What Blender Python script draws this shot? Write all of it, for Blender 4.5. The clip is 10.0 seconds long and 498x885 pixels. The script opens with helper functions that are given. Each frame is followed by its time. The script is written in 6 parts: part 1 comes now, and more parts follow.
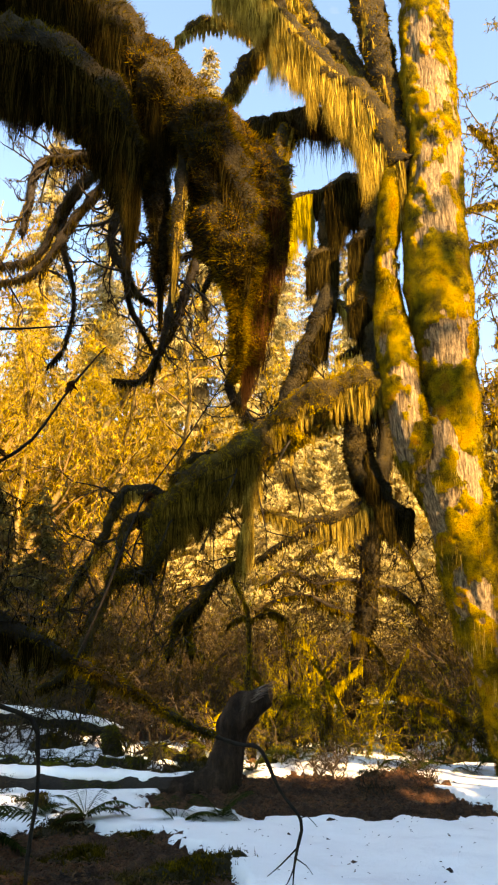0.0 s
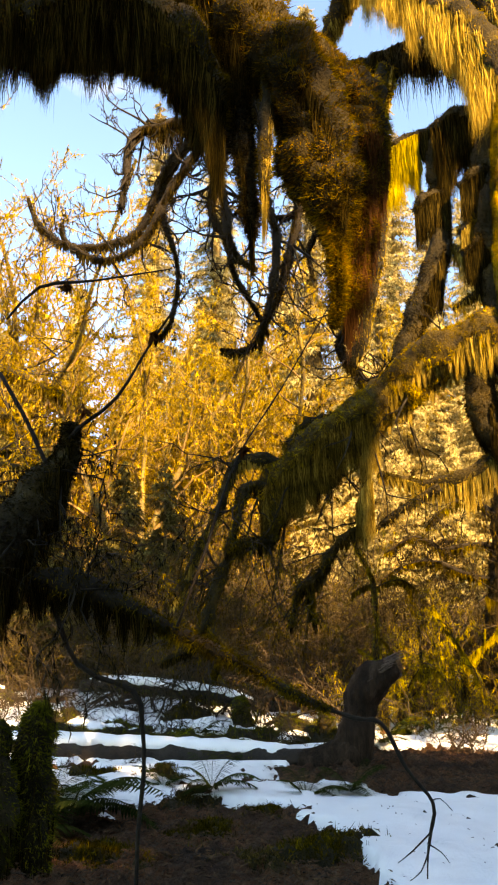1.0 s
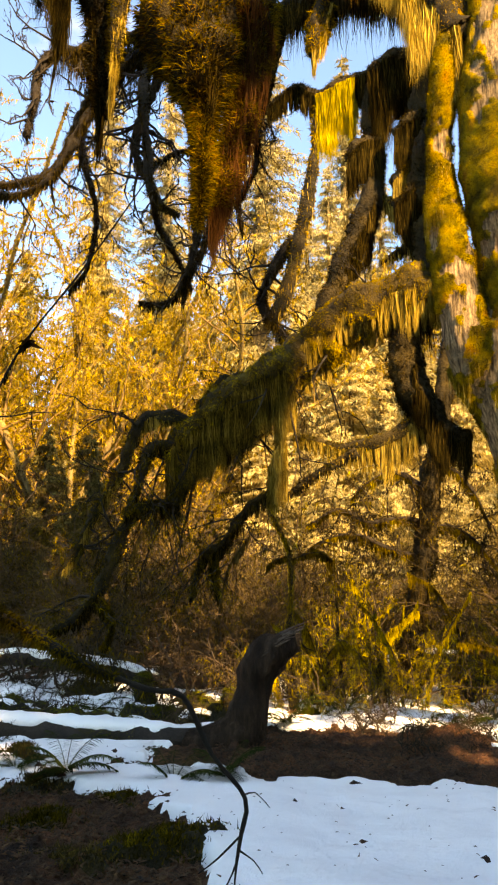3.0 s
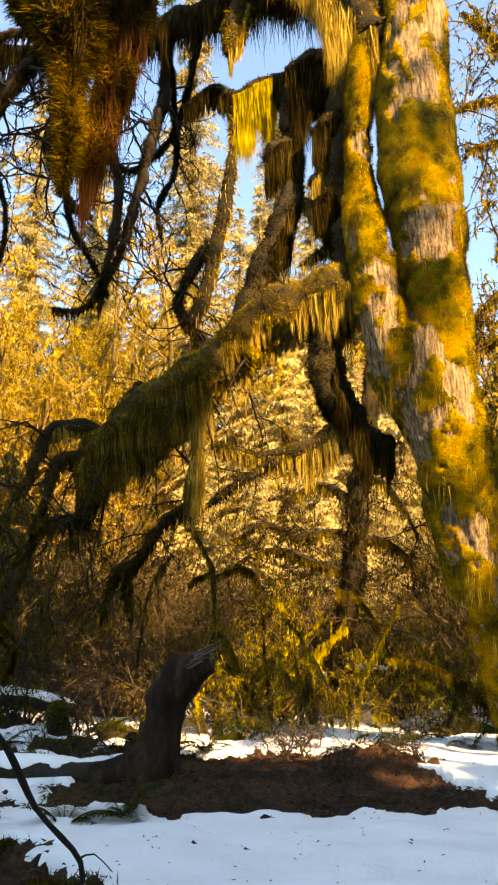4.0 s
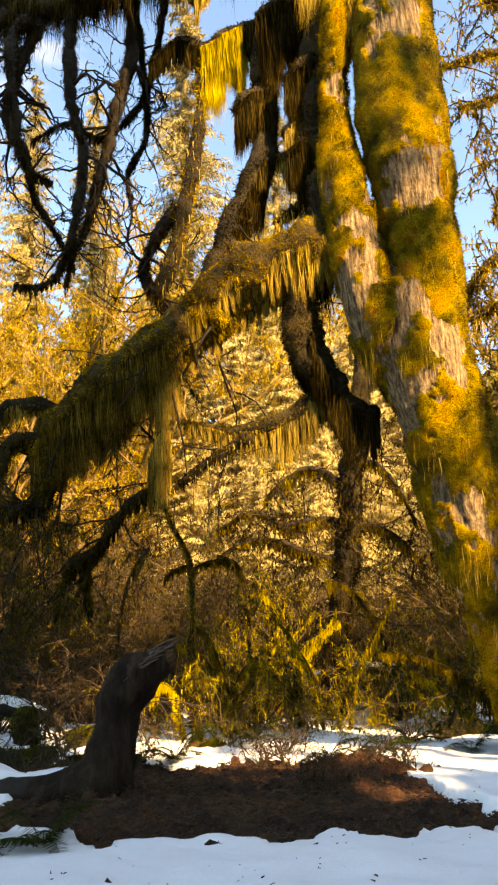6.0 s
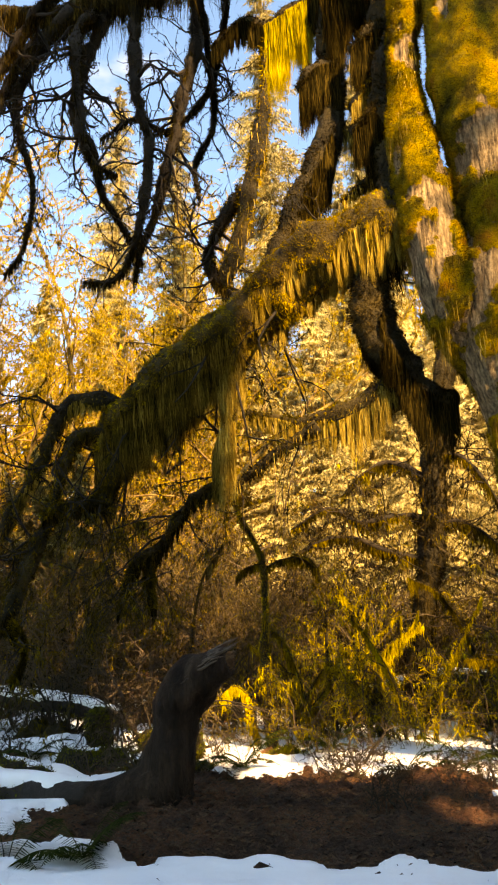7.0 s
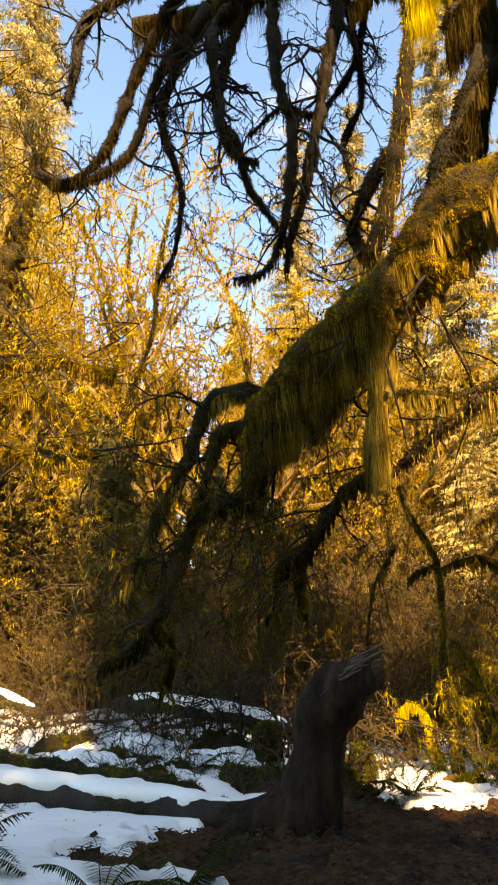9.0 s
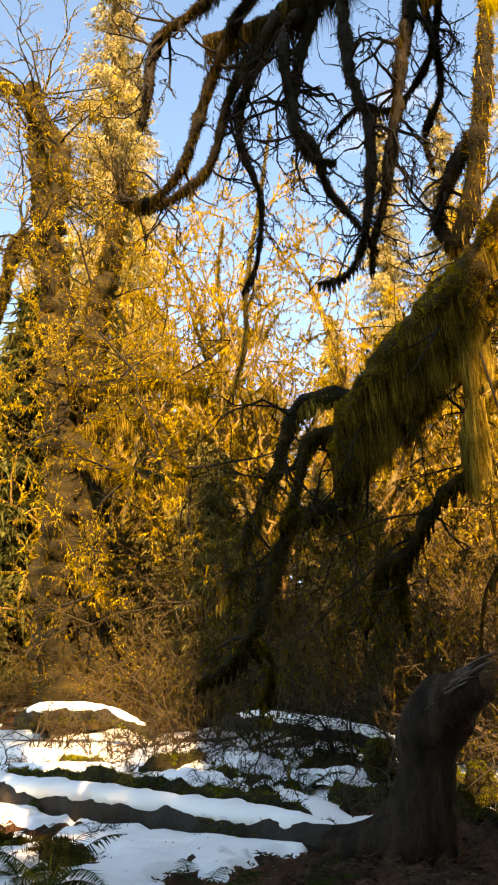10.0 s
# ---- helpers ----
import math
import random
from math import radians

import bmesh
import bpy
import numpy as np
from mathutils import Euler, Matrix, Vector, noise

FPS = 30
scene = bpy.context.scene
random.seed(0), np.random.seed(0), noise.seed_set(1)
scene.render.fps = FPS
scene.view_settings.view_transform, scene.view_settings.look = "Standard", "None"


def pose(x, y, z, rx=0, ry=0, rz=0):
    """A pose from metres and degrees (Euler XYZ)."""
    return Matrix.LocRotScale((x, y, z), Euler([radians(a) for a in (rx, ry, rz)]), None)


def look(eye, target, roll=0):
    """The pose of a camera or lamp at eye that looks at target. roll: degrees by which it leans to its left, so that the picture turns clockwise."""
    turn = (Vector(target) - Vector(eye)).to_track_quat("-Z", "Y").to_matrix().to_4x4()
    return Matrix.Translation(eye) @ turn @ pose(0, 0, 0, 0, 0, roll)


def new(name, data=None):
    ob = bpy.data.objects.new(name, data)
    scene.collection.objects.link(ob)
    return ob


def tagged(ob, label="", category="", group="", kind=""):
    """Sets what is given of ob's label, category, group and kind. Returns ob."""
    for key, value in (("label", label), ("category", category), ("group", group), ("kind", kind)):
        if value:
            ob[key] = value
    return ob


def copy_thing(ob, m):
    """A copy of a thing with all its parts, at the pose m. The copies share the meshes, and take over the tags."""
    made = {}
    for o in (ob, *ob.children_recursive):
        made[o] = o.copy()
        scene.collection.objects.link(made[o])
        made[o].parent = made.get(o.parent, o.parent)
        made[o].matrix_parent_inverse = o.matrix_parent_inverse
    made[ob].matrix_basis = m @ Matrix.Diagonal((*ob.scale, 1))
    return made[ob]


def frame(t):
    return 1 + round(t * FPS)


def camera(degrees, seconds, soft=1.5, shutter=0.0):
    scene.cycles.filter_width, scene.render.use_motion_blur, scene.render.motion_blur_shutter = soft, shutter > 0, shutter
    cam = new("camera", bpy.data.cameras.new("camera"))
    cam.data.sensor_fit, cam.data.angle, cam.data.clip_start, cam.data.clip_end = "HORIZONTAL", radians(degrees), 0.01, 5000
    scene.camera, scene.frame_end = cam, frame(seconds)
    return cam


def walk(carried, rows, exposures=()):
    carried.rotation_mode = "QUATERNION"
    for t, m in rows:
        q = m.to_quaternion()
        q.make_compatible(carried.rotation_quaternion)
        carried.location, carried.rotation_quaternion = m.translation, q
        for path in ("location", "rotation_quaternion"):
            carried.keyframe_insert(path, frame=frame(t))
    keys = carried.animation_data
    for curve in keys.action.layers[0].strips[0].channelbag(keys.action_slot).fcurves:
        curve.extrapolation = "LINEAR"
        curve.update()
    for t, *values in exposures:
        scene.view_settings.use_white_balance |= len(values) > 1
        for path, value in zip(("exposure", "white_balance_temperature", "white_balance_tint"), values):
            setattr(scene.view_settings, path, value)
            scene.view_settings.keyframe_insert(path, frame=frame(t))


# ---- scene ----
cam = camera(36.7, 10.0, 2.1)
PATH = [
    (0, (0.02, -0.008, 1.464), (0.012, 1.897, 2.072), 0.3),
    (0.5, (0.077, 0.207, 1.441), (-0.106, 2.111, 2.024), -0.2),
    (1, (0.109, 0.468, 1.453), (-0.219, 2.365, 1.993), -0.3),
    (1.5, (0.24, 0.727, 1.405), (-0.181, 2.616, 1.907), 0.1),
    (2, (0.389, 0.979, 1.38), (-0.011, 2.877, 1.868), 0.6),
    (2.5, (0.523, 1.281, 1.383), (0.221, 3.197, 1.871), 0.9),
    (3, (0.688, 1.559, 1.343), (0.475, 3.485, 1.837), 0.8),
    (3.2, (0.764, 1.686, 1.338), (0.597, 3.614, 1.842), 0.7),
    (4.3, (1.059, 2.349, 1.329), (1.018, 4.27, 1.884), -1.5),
    (4.5, (1.111, 2.465, 1.332), (1.065, 4.385, 1.89), -1.7),
    (5, (1.199, 2.718, 1.322), (1.149, 4.639, 1.877), -2.4),
    (5.2, (1.238, 2.813, 1.315), (1.185, 4.736, 1.864), -2.4),
    (6.3, (1.567, 3.445, 1.238), (1.431, 5.362, 1.793), -2.1),
    (6.5, (1.617, 3.554, 1.234), (1.429, 5.466, 1.792), -1.9),
    (7, (1.712, 3.809, 1.25), (1.388, 5.7, 1.815), -1.3),
    (7.5, (1.832, 4.04, 1.254), (1.397, 5.906, 1.825), -0.8),
    (8, (1.924, 4.316, 1.209), (1.36, 6.144, 1.791), -0.3),
    (8.2, (1.929, 4.426, 1.207), (1.307, 6.233, 1.794), -0.3),
    (8.5, (1.944, 4.586, 1.206), (1.255, 6.367, 1.8), -0.0),
    (9, (2.037, 4.83, 1.192), (1.214, 6.549, 1.799), 0.1),
    (9.5, (2.092, 5.015, 1.174), (1.146, 6.661, 1.803), -0.2),
    (10, (2.054, 5.155, 1.172), (0.999, 6.725, 1.821), -0.5),
]
walk(cam, [(t, look(eye, target, roll)) for t, eye, target, roll in PATH], [(0, 2.66, 12500, 20), (3.2, 2.60, 12500, 20), (5, 2.52, 12500, 20), (8, 2.46, 12500, 20), (10, 2.37, 12500, 20)])


# ---- world and sun ----
SUN_AZ, SUN_EL = radians(140), radians(33)      # azimuth from +y, clockwise
world = bpy.data.worlds.new("world")
scene.world = world
world.use_nodes = True
wn, wl = world.node_tree.nodes, world.node_tree.links
wn.clear()
sky = wn.new("ShaderNodeTexSky")
sky.sky_type, sky.sun_disc, sky.sun_elevation, sky.sun_rotation = "NISHITA", False, SUN_EL, SUN_AZ
sky.air_density, sky.dust_density, sky.ozone_density = 1.0, 0.7, 4.0
bg = wn.new("ShaderNodeBackground")
bg.inputs["Strength"].default_value = 0.12
out = wn.new("ShaderNodeOutputWorld")
wtc = wn.new("ShaderNodeTexCoord")
wmap = wn.new("ShaderNodeMapping")
wmap.inputs["Scale"].default_value = (1.0, 1.0, 2.6)
wnoise = wn.new("ShaderNodeTexNoise")
wnoise.inputs["Scale"].default_value, wnoise.inputs["Detail"].default_value = 2.4, 6.0
wramp = wn.new("ShaderNodeMapRange")
wramp.inputs["From Min"].default_value, wramp.inputs["From Max"].default_value = 0.66, 0.84
wramp.inputs["To Max"].default_value = 0.7
wmix = wn.new("ShaderNodeMixRGB")
wmix.inputs["Color2"].default_value = (4.6, 4.6, 4.8, 1)
wl.new(wtc.outputs["Generated"], wmap.inputs["Vector"])
wl.new(wmap.outputs["Vector"], wnoise.inputs["Vector"])
wl.new(wnoise.outputs["Fac"], wramp.inputs["Value"])
wl.new(wramp.outputs["Result"], wmix.inputs["Fac"])
wtint = wn.new("ShaderNodeMixRGB")
wtint.blend_type = "MULTIPLY"
wtint.inputs["Fac"].default_value, wtint.inputs["Color2"].default_value = 1.0, (0.64, 0.90, 1.04, 1)
wl.new(sky.outputs["Color"], wtint.inputs["Color1"])
wl.new(wtint.outputs["Color"], wmix.inputs["Color1"])
wl.new(wmix.outputs["Color"], bg.inputs["Color"])
wl.new(bg.outputs["Background"], out.inputs["Surface"])

TO_SUN = Vector((math.sin(SUN_AZ) * math.cos(SUN_EL), math.cos(SUN_AZ) * math.cos(SUN_EL), math.sin(SUN_EL)))
sun_data = bpy.data.lights.new("sun", "SUN")
sun_data.energy, sun_data.angle, sun_data.color = 5.0, radians(0.6), (1.0, 0.85, 0.60)
sun = new("sun", sun_data)
sun.matrix_world = look(TO_SUN * 60, (0, 0, 0))

# ---- materials ----


def material(name, build):
    m = bpy.data.materials.new(name)
    m.use_nodes = True
    nt = m.node_tree
    nt.nodes.clear()
    o = nt.nodes.new("ShaderNodeOutputMaterial")
    nt.links.new(build(nt), o.inputs["Surface"])
    return m


def tex_noise(nt, scale, detail=4.0, stretch=None, rough=0.6):
    tc = nt.nodes.new("ShaderNodeNewGeometry")
    n = nt.nodes.new("ShaderNodeTexNoise")
    n.inputs["Scale"].default_value, n.inputs["Detail"].default_value, n.inputs["Roughness"].default_value = scale, detail, rough
    if stretch:
        mp = nt.nodes.new("ShaderNodeMapping")
        mp.inputs["Scale"].default_value = stretch
        nt.links.new(tc.outputs["Position"], mp.inputs["Vector"])
        nt.links.new(mp.outputs["Vector"], n.inputs["Vector"])
    else:
        nt.links.new(tc.outputs["Position"], n.inputs["Vector"])
    return n.outputs["Fac"]


def ramp(nt, fac, stops):
    r = nt.nodes.new("ShaderNodeValToRGB")
    els = r.color_ramp.elements
    while len(els) < len(stops):
        els.new(0.5)
    for e, (p, c) in zip(els, stops):
        e.position, e.color = p, (*c, 1)
    nt.links.new(fac, r.inputs["Fac"])
    return r.outputs["Color"]


def mix(nt, fac, a, b, how="MIX"):
    m = nt.nodes.new("ShaderNodeMixRGB")
    m.blend_type = how
    for sock, v in (("Fac", fac), ("Color1", a), ("Color2", b)):
        if isinstance(v, (int, float)):
            m.inputs[sock].default_value = v
        elif isinstance(v, tuple):
            m.inputs[sock].default_value = (*v, 1)
        else:
            nt.links.new(v, m.inputs[sock])
    return m.outputs["Color"]


def island(nt):
    return nt.nodes.new("ShaderNodeNewGeometry").outputs["Random Per Island"]


def bump(nt, fac, strength, dist):
    b = nt.nodes.new("ShaderNodeBump")
    b.inputs["Strength"].default_value, b.inputs["Distance"].default_value = strength, dist
    nt.links.new(fac, b.inputs["Height"])
    return b.outputs["Normal"]


def surface(nt, colour, rough=0.9, normal=None, spec=0.3):
    p = nt.nodes.new("ShaderNodeBsdfPrincipled")
    nt.links.new(colour, p.inputs["Base Color"])
    p.inputs["Roughness"].default_value = rough
    p.inputs["Specular IOR Level"].default_value = spec
    if normal:
        nt.links.new(normal, p.inputs["Normal"])
    return p.outputs["BSDF"]


def leafy(nt, colour, through_part=0.4):
    d = nt.nodes.new("ShaderNodeBsdfDiffuse")
    t = nt.nodes.new("ShaderNodeBsdfTranslucent")
    nt.links.new(colour, d.inputs["Color"])
    nt.links.new(colour, t.inputs["Color"])
    m = nt.nodes.new("ShaderNodeMixShader")
    m.inputs["Fac"].default_value = through_part
    nt.links.new(d.outputs["BSDF"], m.inputs[1])
    nt.links.new(t.outputs["BSDF"], m.inputs[2])
    return m.outputs["Shader"]


def blade_mat(name, stops, big=0.8, through_part=0.4, stretch=None, dim=0.55, fine=7.0, own=0.24):
    """Moss, lichen or needles made of many small blades: tones drift from clump to clump, and a little from blade to blade."""
    def build(nt):
        f = mix(nt, own, tex_noise(nt, fine, 3, stretch or (1, 1, 0.35)), island(nt))
        a = ramp(nt, f, [(0.28 + 0.46 * p, c) for p, c in stops])
        b = ramp(nt, tex_noise(nt, big, 3), [(0.38, (dim, dim * 0.95, dim * 0.9)), (0.62, (1.2, 1.15, 1.1))])
        return leafy(nt, mix(nt, 1.0, a, b, "MULTIPLY"), through_part)
    return material(name, build)


def solid_mat(name, scale, stops, fine=40.0, strength=0.6, dist=0.02, rough=0.9, stretch=None, spec=0.25):
    def build(nt):
        a = ramp(nt, tex_noise(nt, scale, 6, stretch), stops)
        f = tex_noise(nt, fine, 5, stretch)
        c = mix(nt, 0.5, a, ramp(nt, f, [(0.3, (0.35, 0.35, 0.35)), (0.7, (1.0, 1.0, 1.0))]), "MULTIPLY")
        return surface(nt, c, rough, bump(nt, f, strength, dist), spec)
    return material(name, build)


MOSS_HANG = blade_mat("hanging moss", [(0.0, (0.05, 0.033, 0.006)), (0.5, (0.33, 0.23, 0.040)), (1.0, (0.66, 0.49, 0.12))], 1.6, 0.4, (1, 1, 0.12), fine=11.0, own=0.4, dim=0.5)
# strong mottling here also puts dappled shade into the colour
MOSS_FUZZ = blade_mat("cushion moss", [(0.0, (0.030, 0.021, 0.002)), (0.5, (0.20, 0.138, 0.005)), (1.0, (0.46, 0.30, 0.010))], 2.6, 0.3, dim=0.3, own=0.35)
# near-black copy of the moss: shade on dim limbs is put into its colour
MOSS_DARK_SHADE = blade_mat("dark and shaded moss", [(0.0, (0.005, 0.004, 0.0015)), (0.6, (0.022, 0.016, 0.004)), (1.0, (0.085, 0.058, 0.014))], 1.5, 0.25, (1, 1, 0.15), fine=11.0, own=0.4)
# hanging moss again, with shade put into a darker, browner colour
MOSS_HANG_SHADED = blade_mat("shaded brown-gold hanging moss", [(0.0, (0.012, 0.008, 0.002)), (0.5, (0.115, 0.075, 0.012)), (1.0, (0.42, 0.30, 0.06))], 1.8, 0.4, (1, 1, 0.12), fine=9.0, own=0.4, dim=0.35)
MOSS_LOBE = blade_mat("olive and rust moss", [(0.0, (0.020, 0.013, 0.002)), (0.45, (0.12, 0.072, 0.006)), (0.7, (0.24, 0.17, 0.008)), (1.0, (0.36, 0.16, 0.014))], 3.0, 0.3, dim=0.4, own=0.35)
MOSS_OLIVE = blade_mat("olive moss", [(0.0, (0.010, 0.008, 0.001)), (0.5, (0.060, 0.044, 0.003)), (1.0, (0.25, 0.18, 0.008))], 2.0, 0.3)
MOSS_RUST = blade_mat("rust moss", [(0.0, (0.03, 0.013, 0.005)), (0.6, (0.085, 0.036, 0.012)), (1.0, (0.16, 0.07, 0.024))], 1.5, 0.3)
MOSS_FAR = blade_mat("far golden moss", [(0.0, (0.05, 0.029, 0.004)), (0.45, (0.31, 0.212, 0.014)), (1.0, (0.68, 0.51, 0.07))], 0.5, 0.38, dim=0.42)
MOSS_BRUSH = blade_mat("brush moss", [(0.0, (0.04, 0.031, 0.004)), (0.5, (0.28, 0.22, 0.010)), (1.0, (0.66, 0.54, 0.022))], 0.8, 0.45)
MOSS_GREEN = blade_mat("green log moss", [(0.0, (0.02, 0.022, 0.003)), (0.5, (0.10, 0.11, 0.010)), (1.0, (0.26, 0.25, 0.02))], 2.0, 0.3)
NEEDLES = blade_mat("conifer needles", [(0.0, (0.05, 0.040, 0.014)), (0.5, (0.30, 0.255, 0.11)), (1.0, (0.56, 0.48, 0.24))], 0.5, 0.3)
# pale needles have sunlight put into their colour
NEEDLES_LIT = blade_mat("young sunlit needles", [(0.0, (0.13, 0.108, 0.040)), (0.5, (0.54, 0.465, 0.21)), (1.0, (0.80, 0.71, 0.40))], 0.5, 0.4)
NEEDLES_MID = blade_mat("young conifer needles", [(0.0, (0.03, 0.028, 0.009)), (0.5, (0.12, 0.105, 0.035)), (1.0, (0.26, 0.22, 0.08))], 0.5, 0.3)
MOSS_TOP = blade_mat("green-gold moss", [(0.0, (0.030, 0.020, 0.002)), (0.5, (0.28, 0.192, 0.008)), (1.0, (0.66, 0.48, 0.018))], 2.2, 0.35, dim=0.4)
# dark copy of the needles, with shade put into the colour
NEEDLES_SHADED = blade_mat("shaded conifer needles", [(0.0, (0.02, 0.024, 0.008)), (0.6, (0.07, 0.075, 0.025)), (1.0, (0.14, 0.13, 0.045))], 0.5, 0.3)
FERN_LEAF = blade_mat("fern leaf", [(0.0, (0.012, 0.022, 0.004)), (1.0, (0.06, 0.075, 0.02))], 1.5, 0.35)
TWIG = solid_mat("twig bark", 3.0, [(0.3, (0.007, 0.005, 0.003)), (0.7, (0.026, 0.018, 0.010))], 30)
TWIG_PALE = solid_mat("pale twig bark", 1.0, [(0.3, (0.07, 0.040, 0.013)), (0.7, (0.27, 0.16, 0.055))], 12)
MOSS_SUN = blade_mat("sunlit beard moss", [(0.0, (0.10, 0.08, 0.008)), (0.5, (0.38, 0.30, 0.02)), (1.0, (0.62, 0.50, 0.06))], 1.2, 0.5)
# brown moss and twigs, darkened in colour for the understorey's shade
MOSS_BROWN_SHADED = blade_mat("shade-darkened brown moss", [(0.0, (0.014, 0.010, 0.003)), (0.5, (0.065, 0.047, 0.013)), (1.0, (0.21, 0.15, 0.04))], 0.6, 0.3)
TWIG_BROWN_SHADED = solid_mat("shade-darkened brown twig bark", 1.0, [(0.3, (0.020, 0.014, 0.008)), (0.7, (0.09, 0.060, 0.034))], 12)


def mossy_bark_nodes(nt):
    """Furrowed beige bark between thick golden moss pads; the mesh carries how much moss covers it."""
    at = nt.nodes.new("ShaderNodeAttribute")
    at.attribute_name = "moss"
    speckle = tex_noise(nt, 26.0, 4)
    cover = nt.nodes.new("ShaderNodeMath")
    cover.operation = "ADD"
    nt.links.new(at.outputs["Fac"], cover.inputs[0])
    nt.links.new(ramp(nt, speckle, [(0.3, (0, 0, 0)), (0.75, (0.5, 0.5, 0.5))]), cover.inputs[1])
    mask = ramp(nt, cover.outputs["Value"], [(0.42, (0, 0, 0)), (0.62, (1, 1, 1))])
    furrow = tex_noise(nt, 11.0, 6, (2.5, 2.5, 0.3))
    flake = tex_noise(nt, 38.0, 5, (1, 1, 0.6), 0.75)
    grain = tex_noise(nt, 75.0, 3)
    bark = ramp(nt, furrow, [(0.30, (0.035, 0.024, 0.014)), (0.45, (0.16, 0.112, 0.062)), (0.66, (0.36, 0.262, 0.15))])
    bark = mix(nt, 0.7, bark, ramp(nt, flake, [(0.35, (0.3, 0.28, 0.26)), (0.62, (1.15, 1.1, 1.05))]), "MULTIPLY")
    # darkest moss tones also stand in for dappled shade
    moss = ramp(nt, tex_noise(nt, 2.6, 5), [(0.34, (0.055, 0.042, 0.003)), (0.46, (0.20, 0.145, 0.004)), (0.56, (0.38, 0.245, 0.005)), (0.68, (0.36, 0.16, 0.008))])
    # crevices between the grains are shaded by colour as well as bump
    moss = mix(nt, 0.85, moss, ramp(nt, grain, [(0.34, (0.25, 0.23, 0.2)), (0.62, (1.1, 1.1, 1.1))]), "MULTIPLY")
    return surface(nt, mix(nt, mask, bark, moss), 0.95, bump(nt, mix(nt, mask, mix(nt, 0.5, furrow, flake), grain), 1.0, 0.07), 0.12)


BARK = material("mossy bark", mossy_bark_nodes)
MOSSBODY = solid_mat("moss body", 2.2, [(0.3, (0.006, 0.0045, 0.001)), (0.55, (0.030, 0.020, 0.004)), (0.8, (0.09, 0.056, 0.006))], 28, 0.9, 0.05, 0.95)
MOSS_BED = solid_mat("moss bed", 2.2, [(0.3, (0.014, 0.009, 0.002)), (0.55, (0.06, 0.038, 0.004)), (0.8, (0.18, 0.115, 0.008))], 28, 0.9, 0.05, 0.95)
WOOD_DARK = solid_mat("weathered stump wood", 2.0, [(0.3, (0.014, 0.007, 0.004)), (0.5, (0.042, 0.023, 0.013)), (0.7, (0.11, 0.066, 0.040))], 18, 1.0, 0.10, 0.75, (3.0, 3.0, 0.6), 0.12)
WOOD_SPLIT = solid_mat("weathered splinters", 5.0, [(0.3, (0.05, 0.030, 0.020)), (0.7, (0.19, 0.125, 0.085))], 40, 0.8, 0.02, 0.7)
WOOD_TORN = solid_mat("torn wood", 6.0, [(0.3, (0.10, 0.045, 0.02)), (0.7, (0.32, 0.18, 0.09))], 40, 0.8, 0.02, 0.8)
LOGBARK = solid_mat("wet log bark", 2.0, [(0.3, (0.009, 0.006, 0.004)), (0.6, (0.032, 0.021, 0.013)), (0.8, (0.045, 0.042, 0.010))], 20, 0.9, 0.03, 0.7)
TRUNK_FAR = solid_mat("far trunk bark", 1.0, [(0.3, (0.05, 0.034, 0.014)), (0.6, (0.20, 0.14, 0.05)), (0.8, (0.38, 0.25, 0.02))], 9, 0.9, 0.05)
SNOW = material("snow", lambda nt: surface(nt, ramp(nt, tex_noise(nt, 1.3, 5), [(0.3, (0.86, 0.85, 0.83)), (0.7, (0.95, 0.94, 0.91))]), 0.6, bump(nt, tex_noise(nt, 13, 8, None, 0.7), 0.6, 0.04), 0.3))


def soil_nodes(nt):
    a = ramp(nt, tex_noise(nt, 1.1, 6), [(0.3, (0.030, 0.014, 0.008)), (0.46, (0.105, 0.046, 0.022)), (0.58, (0.25, 0.100, 0.042)), (0.75, (0.085, 0.066, 0.016))])
    f = tex_noise(nt, 30, 6, None, 0.75)
    c = mix(nt, 0.75, a, ramp(nt, f, [(0.35, (0.2, 0.2, 0.2)), (0.7, (1.2, 1.2, 1.2))]), "MULTIPLY")
    return surface(nt, c, 0.92, bump(nt, f, 1.0, 0.12), 0.25)


SOIL = material("soil and needles", soil_nodes)

# ---- geometry kit ----
rng = np.random.default_rng(7)


def vnoise(p, scale=1.0, seed=0):
    """Smooth value noise in -1..1 for an array of points."""
    q = np.asarray(p, float) * scale + seed * 17.31
    i = np.floor(q).astype(np.int64)
    f = q - i
    f = f * f * (3 - 2 * f)

    def h(ix, iy, iz):
        n = (ix * 374761393 + iy * 668265263 + iz * 2147483647 + seed * 974711) & 0xFFFFFFFF
        n = ((n ^ (n >> 13)) * 1274126177) & 0xFFFFFFFF
        return ((n ^ (n >> 16)) & 0xFFFF) / 32767.5 - 1.0
    r = 0
    for dx in (0, 1):
        for dy in (0, 1):
            for dz in (0, 1):
                w = (f[:, 0] if dx else 1 - f[:, 0]) * (f[:, 1] if dy else 1 - f[:, 1]) * (f[:, 2] if dz else 1 - f[:, 2])
                r = r + w * h(i[:, 0] + dx, i[:, 1] + dy, i[:, 2] + dz)
    return r


def fbm(p, scale=1.0, seed=0, octaves=3):
    return sum(vnoise(p, scale * 2 ** k, seed + k) * 0.5 ** k for k in range(octaves))


